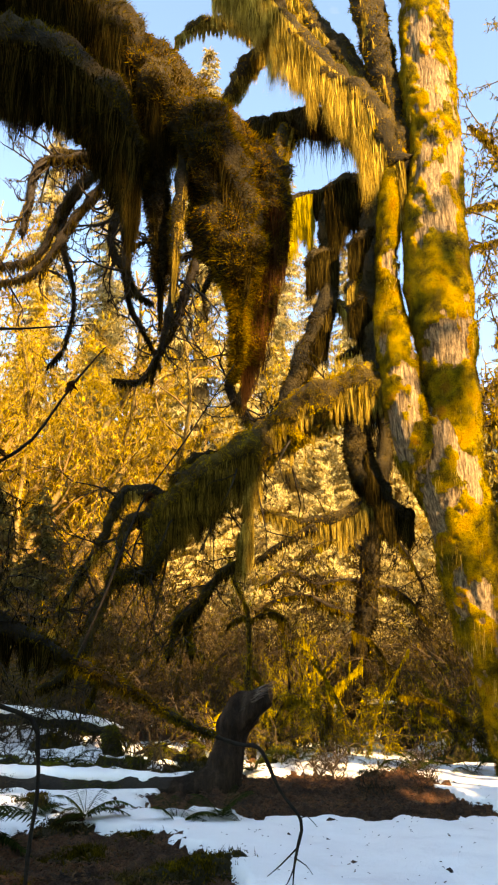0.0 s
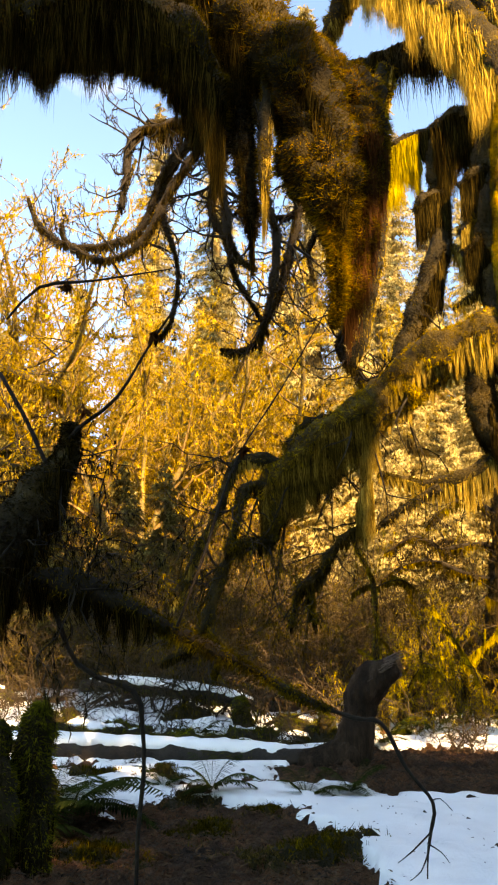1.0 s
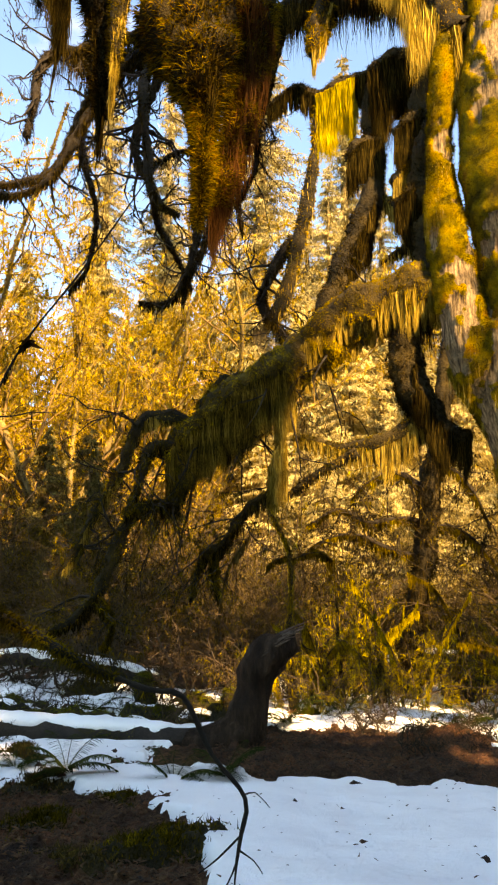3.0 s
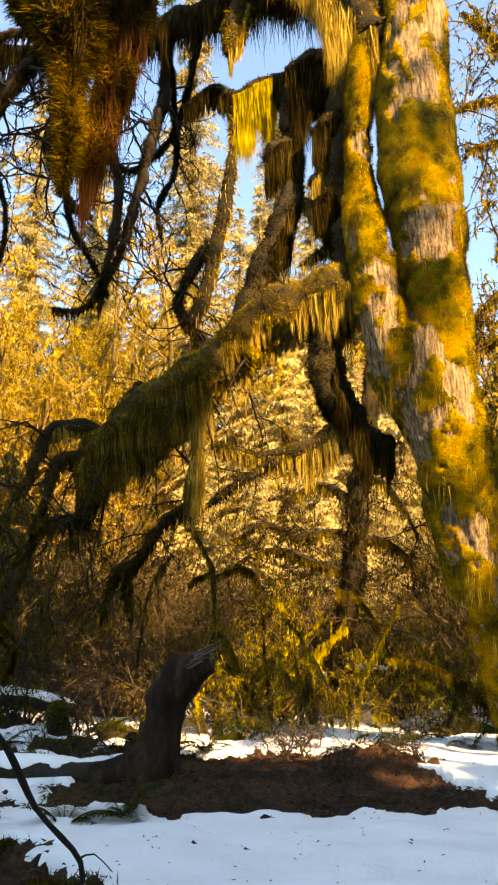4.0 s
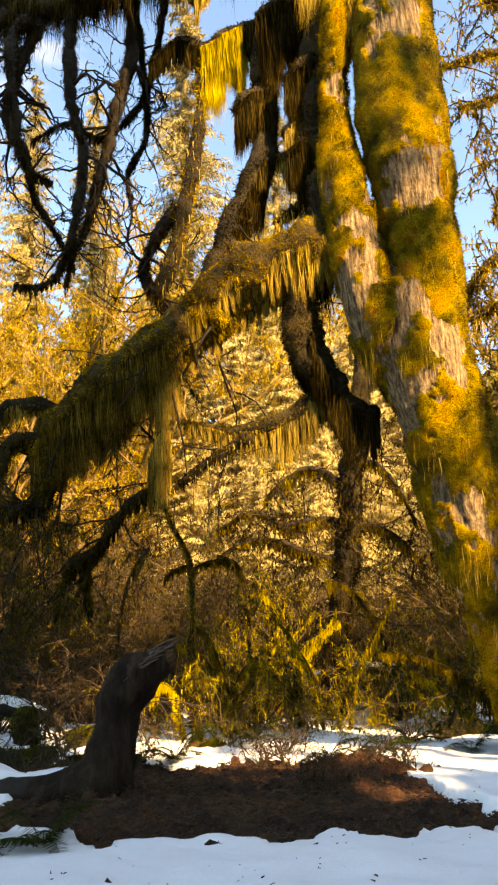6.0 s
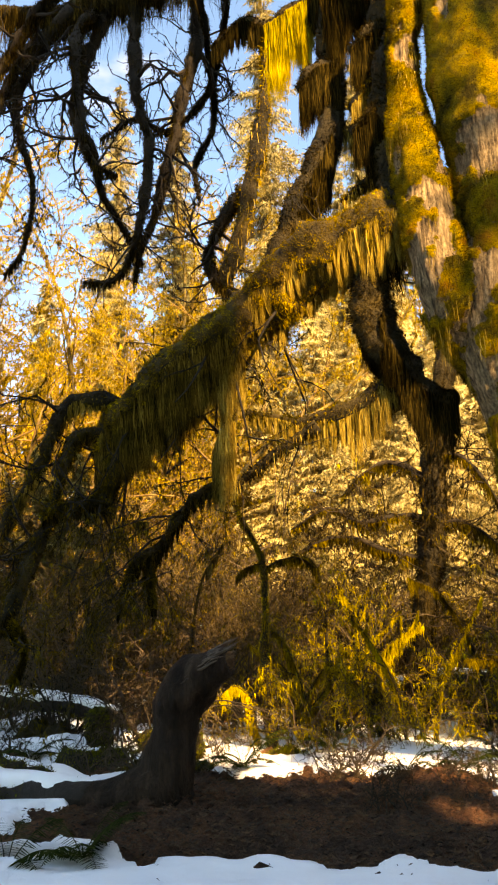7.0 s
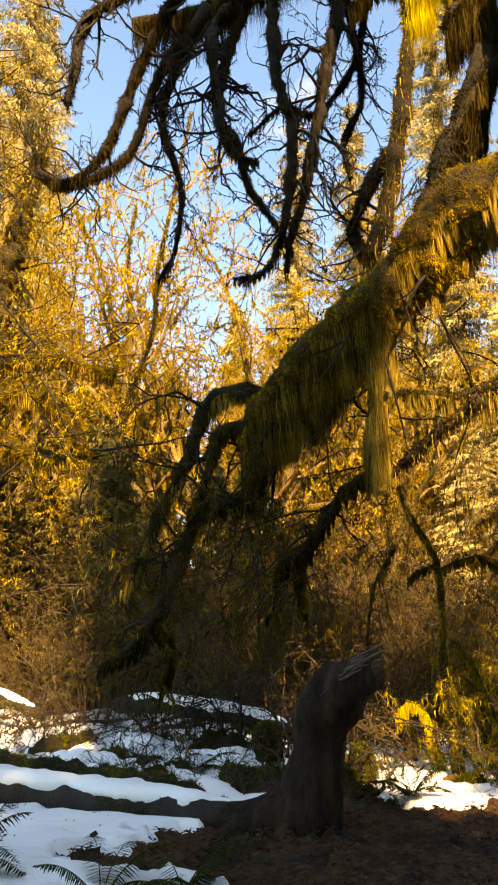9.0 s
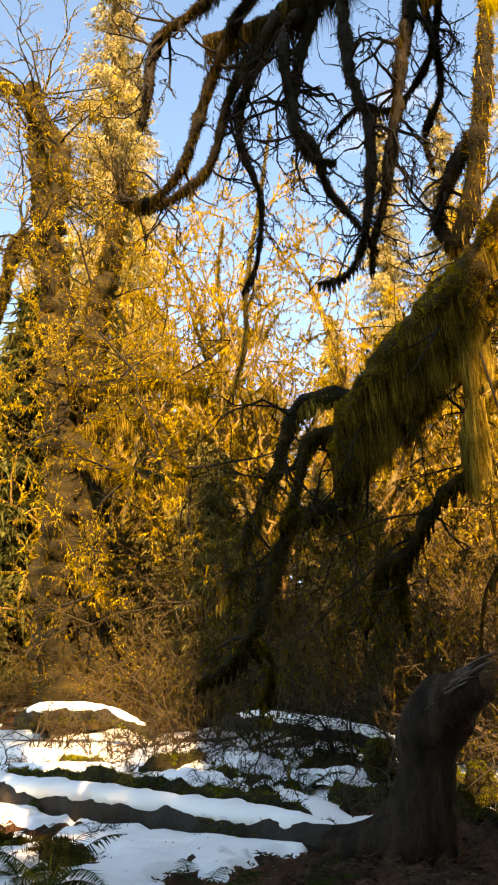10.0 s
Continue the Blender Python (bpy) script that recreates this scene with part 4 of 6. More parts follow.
# the limb's dim upper part has shade put into its drape colour
limb(front, "limb", FRONT_C, MOSSBODY, 26, 0.45, 50000, MOSS_OLIVE, 0.05, 0.008, 0, lo=0.1, hi=0.92, full=[1.1, 1.2, 1.3, 1.3, 1.1, 0.6, 0.35, 0.3, 0.5], seed=50, step=0.06, velvet=26000, deep=0.75, short=0.2, vwidth=0.006, vmat=MOSS_DARK_SHADE, clump=1.8)
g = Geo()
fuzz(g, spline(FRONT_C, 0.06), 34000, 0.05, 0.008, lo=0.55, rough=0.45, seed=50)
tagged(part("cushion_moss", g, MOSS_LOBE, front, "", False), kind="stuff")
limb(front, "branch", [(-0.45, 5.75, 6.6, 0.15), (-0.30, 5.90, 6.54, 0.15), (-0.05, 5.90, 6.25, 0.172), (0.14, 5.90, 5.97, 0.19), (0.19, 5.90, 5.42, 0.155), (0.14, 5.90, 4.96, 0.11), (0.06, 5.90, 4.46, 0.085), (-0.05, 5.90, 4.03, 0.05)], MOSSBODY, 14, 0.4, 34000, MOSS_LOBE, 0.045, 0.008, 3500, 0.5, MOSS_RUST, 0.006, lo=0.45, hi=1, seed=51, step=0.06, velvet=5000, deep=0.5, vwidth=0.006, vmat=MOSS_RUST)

limb(front, "limb", [(-3.6, 5.3, 7.6, 0.3), (-2.79, 5.20, 6.7, 0.30), (-2.23, 5.24, 6.62, 0.33), (-1.68, 5.28, 6.51, 0.33), (-1.27, 5.32, 6.18, 0.27), (-1.03, 5.36, 5.80, 0.15), (-0.97, 5.40, 5.48, 0.06)], MOSSBODY, 16, 0.35, 30000, MOSS_OLIVE, 0.045, 0.009, 0, seed=52, step=0.06, velvet=24000, deep=0.75, short=0.2, vwidth=0.006, vmat=MOSS_DARK_SHADE, clump=1.8)
limb(front, "branch", [(-1.0, 5.55, 6.6, 0.12), (-0.96, 5.60, 6.43, 0.14), (-0.87, 5.60, 5.81, 0.115), (-0.80, 5.60, 5.23, 0.095), (-0.75, 5.60, 4.73, 0.055), (-0.74, 5.60, 4.57, 0.02)], MOSSBODY, 12, 0.4, 9000, MOSS_DARK_SHADE, 0.04, 0.008, 0, seed=53, step=0.06, velvet=6000, deep=0.5, vwidth=0.006, vmat=MOSS_DARK_SHADE)
limb(front, "branch", [(-0.6, 5.5, 6.15, 0.05), (-0.58, 5.43, 5.99, 0.06), (-0.59, 5.40, 5.46, 0.05), (-0.61, 5.40, 5.02, 0.04), (-0.62, 5.40, 4.7, 0.02)], MOSSBODY, 8, 0.4, 2500, MOSS_OLIVE, 0.03, 0.007, 0, seed=54, step=0.06, velvet=5000, deep=0.45, vwidth=0.005)
# ---- dark shrub beside the path ----
shrub = thing("mossy_shrub", (-3.4, 4.2, 0), "dark mossy shrub with a long bare branch", "shrub")
limb(shrub, "stem", [(-3.4, 4.2, -0.1, 0.2), (-3.1, 4.22, 0.9, 0.17), (-2.6, 4.27, 1.7, 0.15), (-2.16, 4.30, 1.90, 0.095), (-1.79, 4.36, 1.85, 0.078), (-1.47, 4.42, 1.80, 0.062), (-1.17, 4.47, 1.66, 0.045), (-0.94, 4.53, 1.54, 0.034), (-0.65, 4.59, 1.40, 0.024), (-0.37, 4.65, 1.24, 0.018), (-0.07, 4.71, 1.12, 0.016), (0.07, 4.77, 1.09, 0.014), (0.19, 4.84, 0.86, 0.010), (0.32, 4.93, 0.68, 0.010), (0.30, 4.97, 0.53, 0.008), (0.28, 5.00, 0.42, 0.006), (0.27, 5.00, 0.3, 0.004)], TWIG, 10, 0.4, 14000, MOSS_OLIVE, 0.03, 0.007, 0, lo=0.1, hi=0.62, full=[1, 1, 1, 0.8, 0.4, 0.15], seed=60, step=0.05, mhi=0.8, velvet=6000, deep=0.28, short=0.06, vwidth=0.004, vmat=MOSS_DARK_SHADE, clump=5.0)
limb(shrub, "branch", [(-2.0, 4.3, 1.77, 0.12), (-1.89, 4.30, 1.95, 0.14), (-1.83, 4.32, 2.1, 0.17), (-1.76, 4.35, 2.32, 0.15), (-1.64, 4.38, 2.51, 0.09), (-1.61, 4.40, 2.74, 0.045)], MOSSBODY, 12, 0.35, 12000, MOSS_DARK_SHADE, 0.03, 0.006, 0, seed=61, step=0.05, velvet=5000, deep=0.4, short=0.1, vwidth=0.004, vmat=MOSS_DARK_SHADE, clump=5.0)
for i, c in enumerate([
    [(-1.97, 4.20, 3.34, 0.007), (-1.78, 4.20, 3.53, 0.009), (-1.44, 4.20, 3.54, 0.007), (-0.98, 4.20, 3.57, 0.004)],
    [(-1.62, 4.36, 2.6, 0.016), (-1.56, 4.35, 2.69, 0.013), (-1.31, 4.30, 2.85, 0.010), (-1.09, 4.25, 3.17, 0.008), (-0.88, 4.20, 3.42, 0.004)],
    [(-0.99, 4.48, 1.57, 0.009), (-0.84, 4.45, 1.94, 0.008), (-0.66, 4.50, 2.5, 0.007), (-0.40, 4.55, 2.94, 0.005), (-0.10, 4.60, 3.48, 0.003)],
    [(0.30, 4.97, 0.53, 0.005), (0.20, 5.00, 0.43, 0.004), (0.12, 5.00, 0.37, 0.002)],
    [(0.28, 5.0, 0.47, 0.005), (0.35, 5.00, 0.43, 0.003), (0.39, 5.00, 0.38, 0.002)],
    [(0.31, 4.93, 0.69, 0.005), (0.36, 4.95, 0.70, 0.003), (0.42, 4.97, 0.64, 0.002)],
    [(0.28, 5.0, 0.42, 0.004), (0.24, 5.02, 0.33, 0.003), (0.18, 5.03, 0.28, 0.002)],
    [(-2.04, 4.30, 3.05, 0.012), (-1.84, 4.30, 2.73, 0.013), (-1.70, 4.32, 2.45, 0.014)],
    [(-1.7, 4.4, 1.8, 0.016), (-1.54, 4.50, 1.40, 0.015), (-1.23, 4.53, 1.26, 0.015), (-1.18, 4.55, 1.09, 0.013), (-1.17, 4.57, 0.85, 0.012), (-1.20, 4.60, 0.55, 0.010), (-1.2, 4.6, -0.02, 0.01)],
]):
    bare = c[0][3] < 0.006
    limb(shrub, "twig", c, TWIG, 6, 0.2, 0 if bare else 120, MOSS_DARK_SHADE, 0.012, 0.005, 0 if bare else 40, 0.06, MOSS_DARK_SHADE, 0.004, seed=70 + i)

g, m = Geo(), Geo()
for k in range(34):
    a = np.array([(-2.5, 4.25, 1.75), (-2.1, 4.3, 1.9), (-1.8, 4.32, 2.1), (-1.7, 4.36, 2.45), (-1.5, 4.42, 1.8)][k % 5])
    twigs(g, m, a + rng.normal(0, 0.06, 3), rng.normal(0, 0.8, 3) + np.array([0.25, 0.2, -0.25 if k % 3 else 0.5]), rng.uniform(0.3, 0.75), 0.008, 2, 6100 + k, 0.5, 0.6, 3, 0.06, 60, 0.007, 0.3)
tagged(part("twigwork", g, TWIG, shrub), kind="stuff")
tagged(part("moss", m, MOSS_DARK_SHADE, shrub, "", False), kind="stuff")
for x, y, z in [(-1.085, 4.25, 3.19), (-1.62, 4.21, 3.52), (-1.5, 4.3, 2.78), (-0.62, 4.5, 2.56)]:
    g = Geo()
    blades(g, np.array([[x, y, z]]) + rng.normal(0, 0.008, (26, 3)), rng.normal(0, 1, (26, 3)) * 0.028 + np.array([0, 0, -0.02]), 0.03)
    part("dead_leaf", g, MOSS_RUST, shrub, "curled brown dead leaf", False)

# ---- the curved stump and its log ----
stump = thing("curved_stump", (-0.4, 10.95, 0.05), "dark weathered stump bent like a neck with a torn end", "stump")
g = Geo()
tube(g, spline([(-0.40, 10.97, -0.15, 0.33), (-0.38, 10.96, 0.03, 0.305), (-0.355, 10.95, 0.16, 0.27), (-0.31, 10.93, 0.37, 0.242), (-0.27, 10.92, 0.60, 0.218), (-0.235, 10.91, 0.83, 0.212), (-0.15, 10.89, 1.02, 0.232), (-0.02, 10.88, 1.14, 0.218), (0.10, 10.87, 1.205, 0.18), (0.21, 10.86, 1.245, 0.145), (0.28, 10.85, 1.265, 0.118)], 0.03), 56, 0.13, 4.5, 80)
body = part("trunk", g, WOOD_DARK, stump)
g = Geo()
a = rng.uniform(0, 2 * np.pi, 420)
q = np.sqrt(rng.uniform(0, 1, 420)) * 0.095
c = np.stack([np.full(420, 0.265) - q * 0.2, 10.855 + np.cos(a) * q, 1.262 + np.sin(a) * q * 0.95], -1)
blades(g, c, np.array([1.0, -0.05, 0.3]) * rng.uniform(0.02, 0.075, 420)[:, None] + rng.normal(0, 0.006, (420, 3)), 0.022)
part("torn_end", g, WOOD_TORN, stump, "reddish torn wood", False)
g = Geo()
for k in range(90):
    a, u = rng.uniform(0.15, 2.9), rng.uniform(0.0, 1.0)
    q = np.array([-0.16 + 0.36 * u, 10.885 - 0.03 * u - math.cos(a) * (0.225 - 0.07 * u), 1.03 + 0.22 * u + math.sin(a) * (0.225 - 0.08 * u)])
    d = np.array([0.16, 0.0, 0.085]) * rng.uniform(0.5, 1.3) + rng.normal(0, 0.006, 3)
    tube(g, np.array([[*q, 0.004], [*(q + d * 0.5 + np.array([0, 0, 0.008])), 0.009], [*(q + d), 0.002]]), 4, 0, caps=False)
tagged(part("split_wood", g, WOOD_SPLIT, stump, "grey-brown weathered splinters on the head"), kind="stuff")
g = Geo()
ROOT_S = spline([(-0.2, 11.0, 0.0, 0.16), (-0.38, 10.93, 0.14, 0.30), (-0.60, 10.86, 0.13, 0.235), (-0.88, 10.82, 0.10, 0.175), (-1.3, 10.86, 0.10, 0.15), (-1.6, 10.92, 0.10, 0.12)], 0.05)
tube(g, ROOT_S, 24, 0.2, 4, 81)
part("root", g, WOOD_DARK, stump)
g = Geo()
LOG_S = spline([(-1.0, 10.83, 0.12, 0.13), (-1.3, 10.86, 0.12, 0.165), (-1.75, 10.95, 0.12, 0.165), (-3.1, 11.12, 0.14, 0.18), (-4.9, 11.3, 0.15, 0.195), (-6.2, 11.5, 0.14, 0.20), (-8, 11.8, 0.15, 0.2)], 0.06)
tube(g, LOG_S, 16, 0.2, 3, 82)
root_log = part("root_log", g, LOGBARK, stump)
g = Geo()
fuzz(g, LOG_S, 26000, 0.035, 0.011, lo=0.05, rough=0.2, seed=82, bare=0.12)
tagged(part("cushion_moss", g, MOSS_GREEN, root_log, "", False), kind="stuff")


def snow_cap(name, s, width=0.9, thick=0.06, lo=0.0, hi=1.0, seed=0):
    """Snow lying along the top of a log."""
    s = s[int(lo * (len(s) - 1)):int(hi * (len(s) - 1)) + 1].copy()
    s[:, 2] += s[:, 3] * 0.72
    k = 1 + 0.45 * fbm(s[:, :3], 2.5, seed)
    s[:, 3] *= width * np.clip(k, 0.2, 1.6) * np.clip(np.minimum(np.arange(len(s)), np.arange(len(s))[::-1]) / 5.0, 0.05, 1)
    g = Geo()
    t, a, b = frames_of(s)
    side = np.stack([t[:, 1], -t[:, 0], 0 * t[:, 0]], -1)
    th = np.linspace(0, 2 * np.pi, 14, endpoint=False)
    p = s[:, None, :3] + side[:, None] * (np.cos(th)[None] * s[:, 3:4])[..., None] + np.array([0, 0, 1.0]) * (np.sin(th)[None] * (thick + 0.25 * s[:, 3:4]))[..., None]
    n = len(s)
    i, j = np.meshgrid(np.arange(n - 1), np.arange(14), indexing="ij")
    j2 = (j + 1) % 14
    p = p + fbm(p.reshape(-1, 3), 6, seed + 3).reshape(n, 14, 1) * 0.015
    g.add(p.reshape(-1, 3), None, np.stack([i * 14 + j, (i + 1) * 14 + j, (i + 1) * 14 + j2, i * 14 + j2], -1).reshape(-1, 4))
    return part(name, g, SNOW)


tagged(snow_cap("log_snow", LOG_S, 0.95, 0.06, 0.0, 0.9, 5), "strip of snow lying along the fallen log", "snow", kind="stuff")
mossy_log = thing("mossy_log", (-3.5, 12.7, 0.2), "fallen log covered in green moss", "log")
ML = [(-1.5, 11.65, 0.04, 0.10), (-1.95, 11.75, 0.1, 0.14), (-2.76, 12.0, 0.13, 0.19), (-4.03, 12.25, 0.15, 0.17), (-5.16, 12.5, 0.17, 0.18), (-5.90, 12.75, 0.15, 0.13), (-7.5, 13.05, 0.15, 0.12)]
limb(mossy_log, "trunk", ML, MOSSBODY, 16, 0.5, 22000, MOSS_GREEN, 0.045, 0.012, 1500, 0.15, MOSS_GREEN, seed=83)

# ---- plants: shrubs, ferns, far trees ----


def place(x, y, turn=0.0, size=1.0, dz=0.0):
    z = float(soil_z(np.array([[x]]), np.array([[y]]))[0, 0])
    return Matrix.Translation((x, y, z + dz)) @ Matrix.Rotation(turn, 4, "Z") @ Matrix.Scale(size, 4)


def build_thicket(seed, height, stems, moss_mat, hang, label, droop=0.35, dens=26, mw=0.014):
    ob = thing("thicket_shrub", (0, 0, 0), label, "shrub", "understorey shrubs")
    g, m = Geo(), Geo()
    r = np.random.default_rng(seed)
    for k in range(stems):
        a = r.uniform(0, 2 * np.pi)
        d = np.array([np.cos(a) * 0.5, np.sin(a) * 0.5, 1.2])
        twigs(g, m, (r.normal(0, 0.25), r.normal(0, 0.25), -0.1), d, height * r.uniform(0.6, 1.1), r.uniform(0.012, 0.03), 3, seed * 50 + k, droop, 0.45, 4, hang * 0.55, dens * 2, mw, 0.6)
    tagged(part("brushwood", g, TWIG_BROWN_SHADED, ob), kind="stuff")
    tagged(part("moss", m, moss_mat, ob, "", False), kind="stuff")
    return ob


def build_maple(seed, height, moss_mat=None, dens=44):
    """A far maple: several rising stems, side branches, and golden moss on all of them."""
    ob = thing("mossy_maple", (0, 0, 0), "bare maple hung with golden yellow moss", "tree", "golden maples")
    r = np.random.default_rng(seed)
    tw, m = Geo(), Geo()
    for k in range(4):
        a = k * 1.57 + r.uniform(-0.5, 0.5)
        pts, p, d = [], np.array([0.0, 0, -0.2]), np.array([np.cos(a) * 0.35, np.sin(a) * 0.35, 1.0])
        n = 9
        rad = r.uniform(0.16, 0.26)
        for i in range(n + 1):
            pts.append(np.append(p, rad * (1 - 0.85 * i / n)))
            d = d + r.normal(0, 0.15, 3) + np.array([0, 0, 0.06])
            d /= np.linalg.norm(d)
            p = p + d * height * r.uniform(0.75, 1.05) / n
        s = spline(pts, 0.4)
        g = Geo()
        tube(g, s, 8, 0.25, 2.0, seed)
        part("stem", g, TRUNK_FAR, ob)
        fuzz(m, s, 6000, 0.07, 0.03)
        for j in range(12):
            q = s[int((0.18 + 0.82 * j / 12) * (len(s) - 1))]
            e = np.array([r.normal(), r.normal(), r.uniform(0.7, 2.0)])
            twigs(tw, m, q[:3], e, r.uniform(0.14, 0.26) * height * (1.1 - 0.45 * j / 12), max(0.03, q[3] * 0.5), 3, seed * 1000 + k * 40 + j, -0.12, 0.45, 3, 0.13, dens * 1.2, 0.032, 0.5)
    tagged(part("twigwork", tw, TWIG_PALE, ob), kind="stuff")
    tagged(part("moss", m, moss_mat or MOSS_FAR, ob, "", False), kind="stuff")
    return ob


def build_conifer(seed, height, reach=3.2, whorl=0.55, leaf=None, fill=26, bl=0.35, bare=0.1):
    ob = thing("conifer", (0, 0, 0), "tall conifer with drooping boughs, in view or added for shade", "tree", "conifers")
    r = np.random.default_rng(seed)
    g, m = Geo(), Geo()
    tube(g, spline([(0, 0, -0.3, height * 0.016), (0.1, 0, height * 0.5, height * 0.010), (0, 0, height, 0.02)], 1.0), 8, 0.1, 1, seed)
    z = height * bare
    while z < height * 0.99:
        f = 1 - z / height
        for k in range(7):
            a = r.uniform(0, 2 * np.pi)
            ln = reach * (f ** 0.75) * r.uniform(0.6, 1.1) + 0.2
            n = int(10 + ln * fill)
            u = r.uniform(0.1, 1, n)
            out = np.array([np.cos(a), np.sin(a), 0])
            c = np.array([0, 0, z + r.normal(0, whorl * 0.45)]) + out * (u * ln)[:, None] + np.array([0, 0, 1.0]) * (0.15 * u - 0.42 * u * u)[:, None] * ln
            c = c + np.cross(out, (0, 0, 1.0)) * (r.normal(0, 0.16, n) * ln * (0.35 + u * 0.3))[:, None]
            d = out * 0.5 + np.array([0, 0, -0.75]) + r.normal(0, 0.65, (n, 3))
            blades(m, c, d * r.uniform(0.55, 1.4, n)[:, None] * bl, r.uniform(0.2, 0.5, n) * bl)
        z += whorl * r.uniform(0.7, 1.2)
    part("trunk", g, TRUNK_FAR, ob)
    tagged(part("foliage", m, leaf or NEEDLES, ob, "", False), kind="stuff")
    return ob


def build_fern(seed, fronds=12, size=0.6):
    ob = thing("sword_fern", (0, 0, 0), "dark green sword fern with arching fronds", "fern", "sword ferns")
    r = np.random.default_rng(seed)
    for k in range(fronds):
        g = Geo()
        a = k * 2 * np.pi / fronds + r.uniform(-0.3, 0.3)
        ln, lift = size * r.uniform(0.7, 1.15), r.uniform(0.5, 1.5)
        u = np.linspace(0.06, 1, 34)
        out = np.array([np.cos(a), np.sin(a), 0])
        side = np.cross(out, (0, 0, 1.0))
        c = out * (u * ln)[:, None] + np.array([0, 0, 1.0]) * (ln * (lift * u - 0.8 * u * u))[:, None] + side * (0.1 * ln * r.normal() * u * u)[:, None]
        tube(g, np.column_stack([c, 0.005 * (1.1 - u)]), 3, 0, caps=False)
        for sg in (-1, 1):
            w = (0.20 * size * np.sin(np.clip(u * 0.9 + 0.12, 0, 1) * np.pi) ** 0.6 + 0.006) * r.uniform(0.85, 1.1, len(u))
            d = side * sg * w[:, None] + out * (0.3 * w)[:, None] + np.array([0, 0, -1.0]) * (w * r.uniform(0.1, 0.5, len(u)))[:, None]
            e = out * (ln * 0.013)
            v = np.stack([c - e, c + d * 0.5 - e * 0.9, c + d, c + d * 0.5 + e * 1.1, c + e], 1).reshape(-1, 3)
            g.add(v, (np.arange(len(u))[:, None, None] * 5 + np.array([(0, 1, 4), (1, 3, 4), (1, 2, 3)])[None]).reshape(-1, 3))
        part("frond", g, FERN_LEAF, ob, "", False)
    return ob


R = np.random.default_rng(3)


def scatter(protos, spots, dz=0.0, lo=0.9, hi=1.1):
    """Copies of a few plants at the given spots: x, y, which one, and a size where it matters."""
    first = {}
    for x, y, k, *size in spots:
        s = (size[0] if size else 1.0) * R.uniform(lo, hi)
        turn = R.uniform(0, 6.28)
        if k in first:
            copy_thing(protos[k], place(x, y, turn, s / first[k], dz))
        else:
            protos[k].matrix_world = place(x, y, turn, s, dz)
            first[k] = s


# golden maples behind
scatter([build_maple(5, 19), build_maple(6, 22), build_maple(8, 14)],
        [(-8.5, 27, 0), (-5.6, 30, 1, 0.78), (-12, 28, 1), (-17.5, 22.5, 0, 0.85), (-17, 27, 0), (9.5, 27, 0, 0.6), (14.5, 22, 2, 0.8), (-20, 32, 1), (-10, 33, 1, 0.75), (-6.5, 34, 0, 0.7), (-3.5, 33, 0, 0.6), (-14, 31, 0, 0.8), (-18, 30, 1, 0.8), (-8, 37, 1, 0.8), (-14, 36, 0), (12, 32, 1), (-4.5, 40, 0, 0.8), (-9, 42, 1, 0.8), (-13, 41, 0, 0.9), (-18, 38, 1, 0.9), (-23, 38, 0), (-27, 36, 1), (-1.5, 38, 0, 0.7), (-21, 28, 0, 0.8)])

# conifers behind and round about; unseen stands added, keeping sun off the ground
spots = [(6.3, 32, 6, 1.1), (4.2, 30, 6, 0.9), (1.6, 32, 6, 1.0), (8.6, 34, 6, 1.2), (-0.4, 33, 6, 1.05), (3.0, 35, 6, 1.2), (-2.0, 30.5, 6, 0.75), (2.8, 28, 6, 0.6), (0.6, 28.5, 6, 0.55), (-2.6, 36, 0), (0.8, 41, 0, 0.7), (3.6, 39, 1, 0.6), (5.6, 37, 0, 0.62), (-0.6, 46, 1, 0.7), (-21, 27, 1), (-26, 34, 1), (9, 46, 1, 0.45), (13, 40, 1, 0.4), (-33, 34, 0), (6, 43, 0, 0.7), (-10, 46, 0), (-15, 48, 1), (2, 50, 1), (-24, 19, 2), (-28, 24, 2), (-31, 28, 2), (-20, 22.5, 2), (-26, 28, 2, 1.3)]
for i in range(46):
    spots.append((R.uniform(-70, 40), R.uniform(50, 85), 5, R.uniform(0.7, 1.15)))
CROSS = np.array([-math.cos(SUN_AZ), math.sin(SUN_AZ)])         # across the sunlight
TOWARD = np.array([math.sin(SUN_AZ), math.cos(SUN_AZ)])
EDGES = [-1, 2.0, 2.5, 4.4, 5.2, 6.5, 7.45, 7.8, 9.4, 12.4, 14.0]               # stretches of the added, unseen stand behind the path
# heights set by which limbs and ground should be lit
TOPS = [19, 28, 18.5, 14.0, 18.5, 33, 30, 24, 13.4, 11.6, 17, 15]
for row in (0, 1):
    for i in range(29):
        c = -8 + 1.25 * (i + 0.5 * row)
        top = TOPS[int(np.searchsorted(EDGES, c))]
        x, y = CROSS * (c + R.uniform(-0.25, 0.25)) + TOWARD * (11 + 1.8 * row + R.uniform(-0.3, 0.3))
        spots.append((x, y, 4 if top > 20 else 3, top / (31 if top > 20 else 17.2)))
# two sparse unseen trees, added to dapple the leaning trunk
for c, size in ((9.6, 0.9), (10.6, 0.95)):
    spots.append((*(CROSS * c + TOWARD * 15.5), 7, size))
# unseen dense tree added to shade the overhanging limb
spots.append((*(CROSS * 0.4 + TOWARD * 14), 2, 1.6))
# unseen high crowns added to shade the claws
for c in (6.4, 7.0, 7.6):
    spots.append((*(CROSS * c + TOWARD * (13.8 + 0.4 * c % 1)), 8, 1.0))
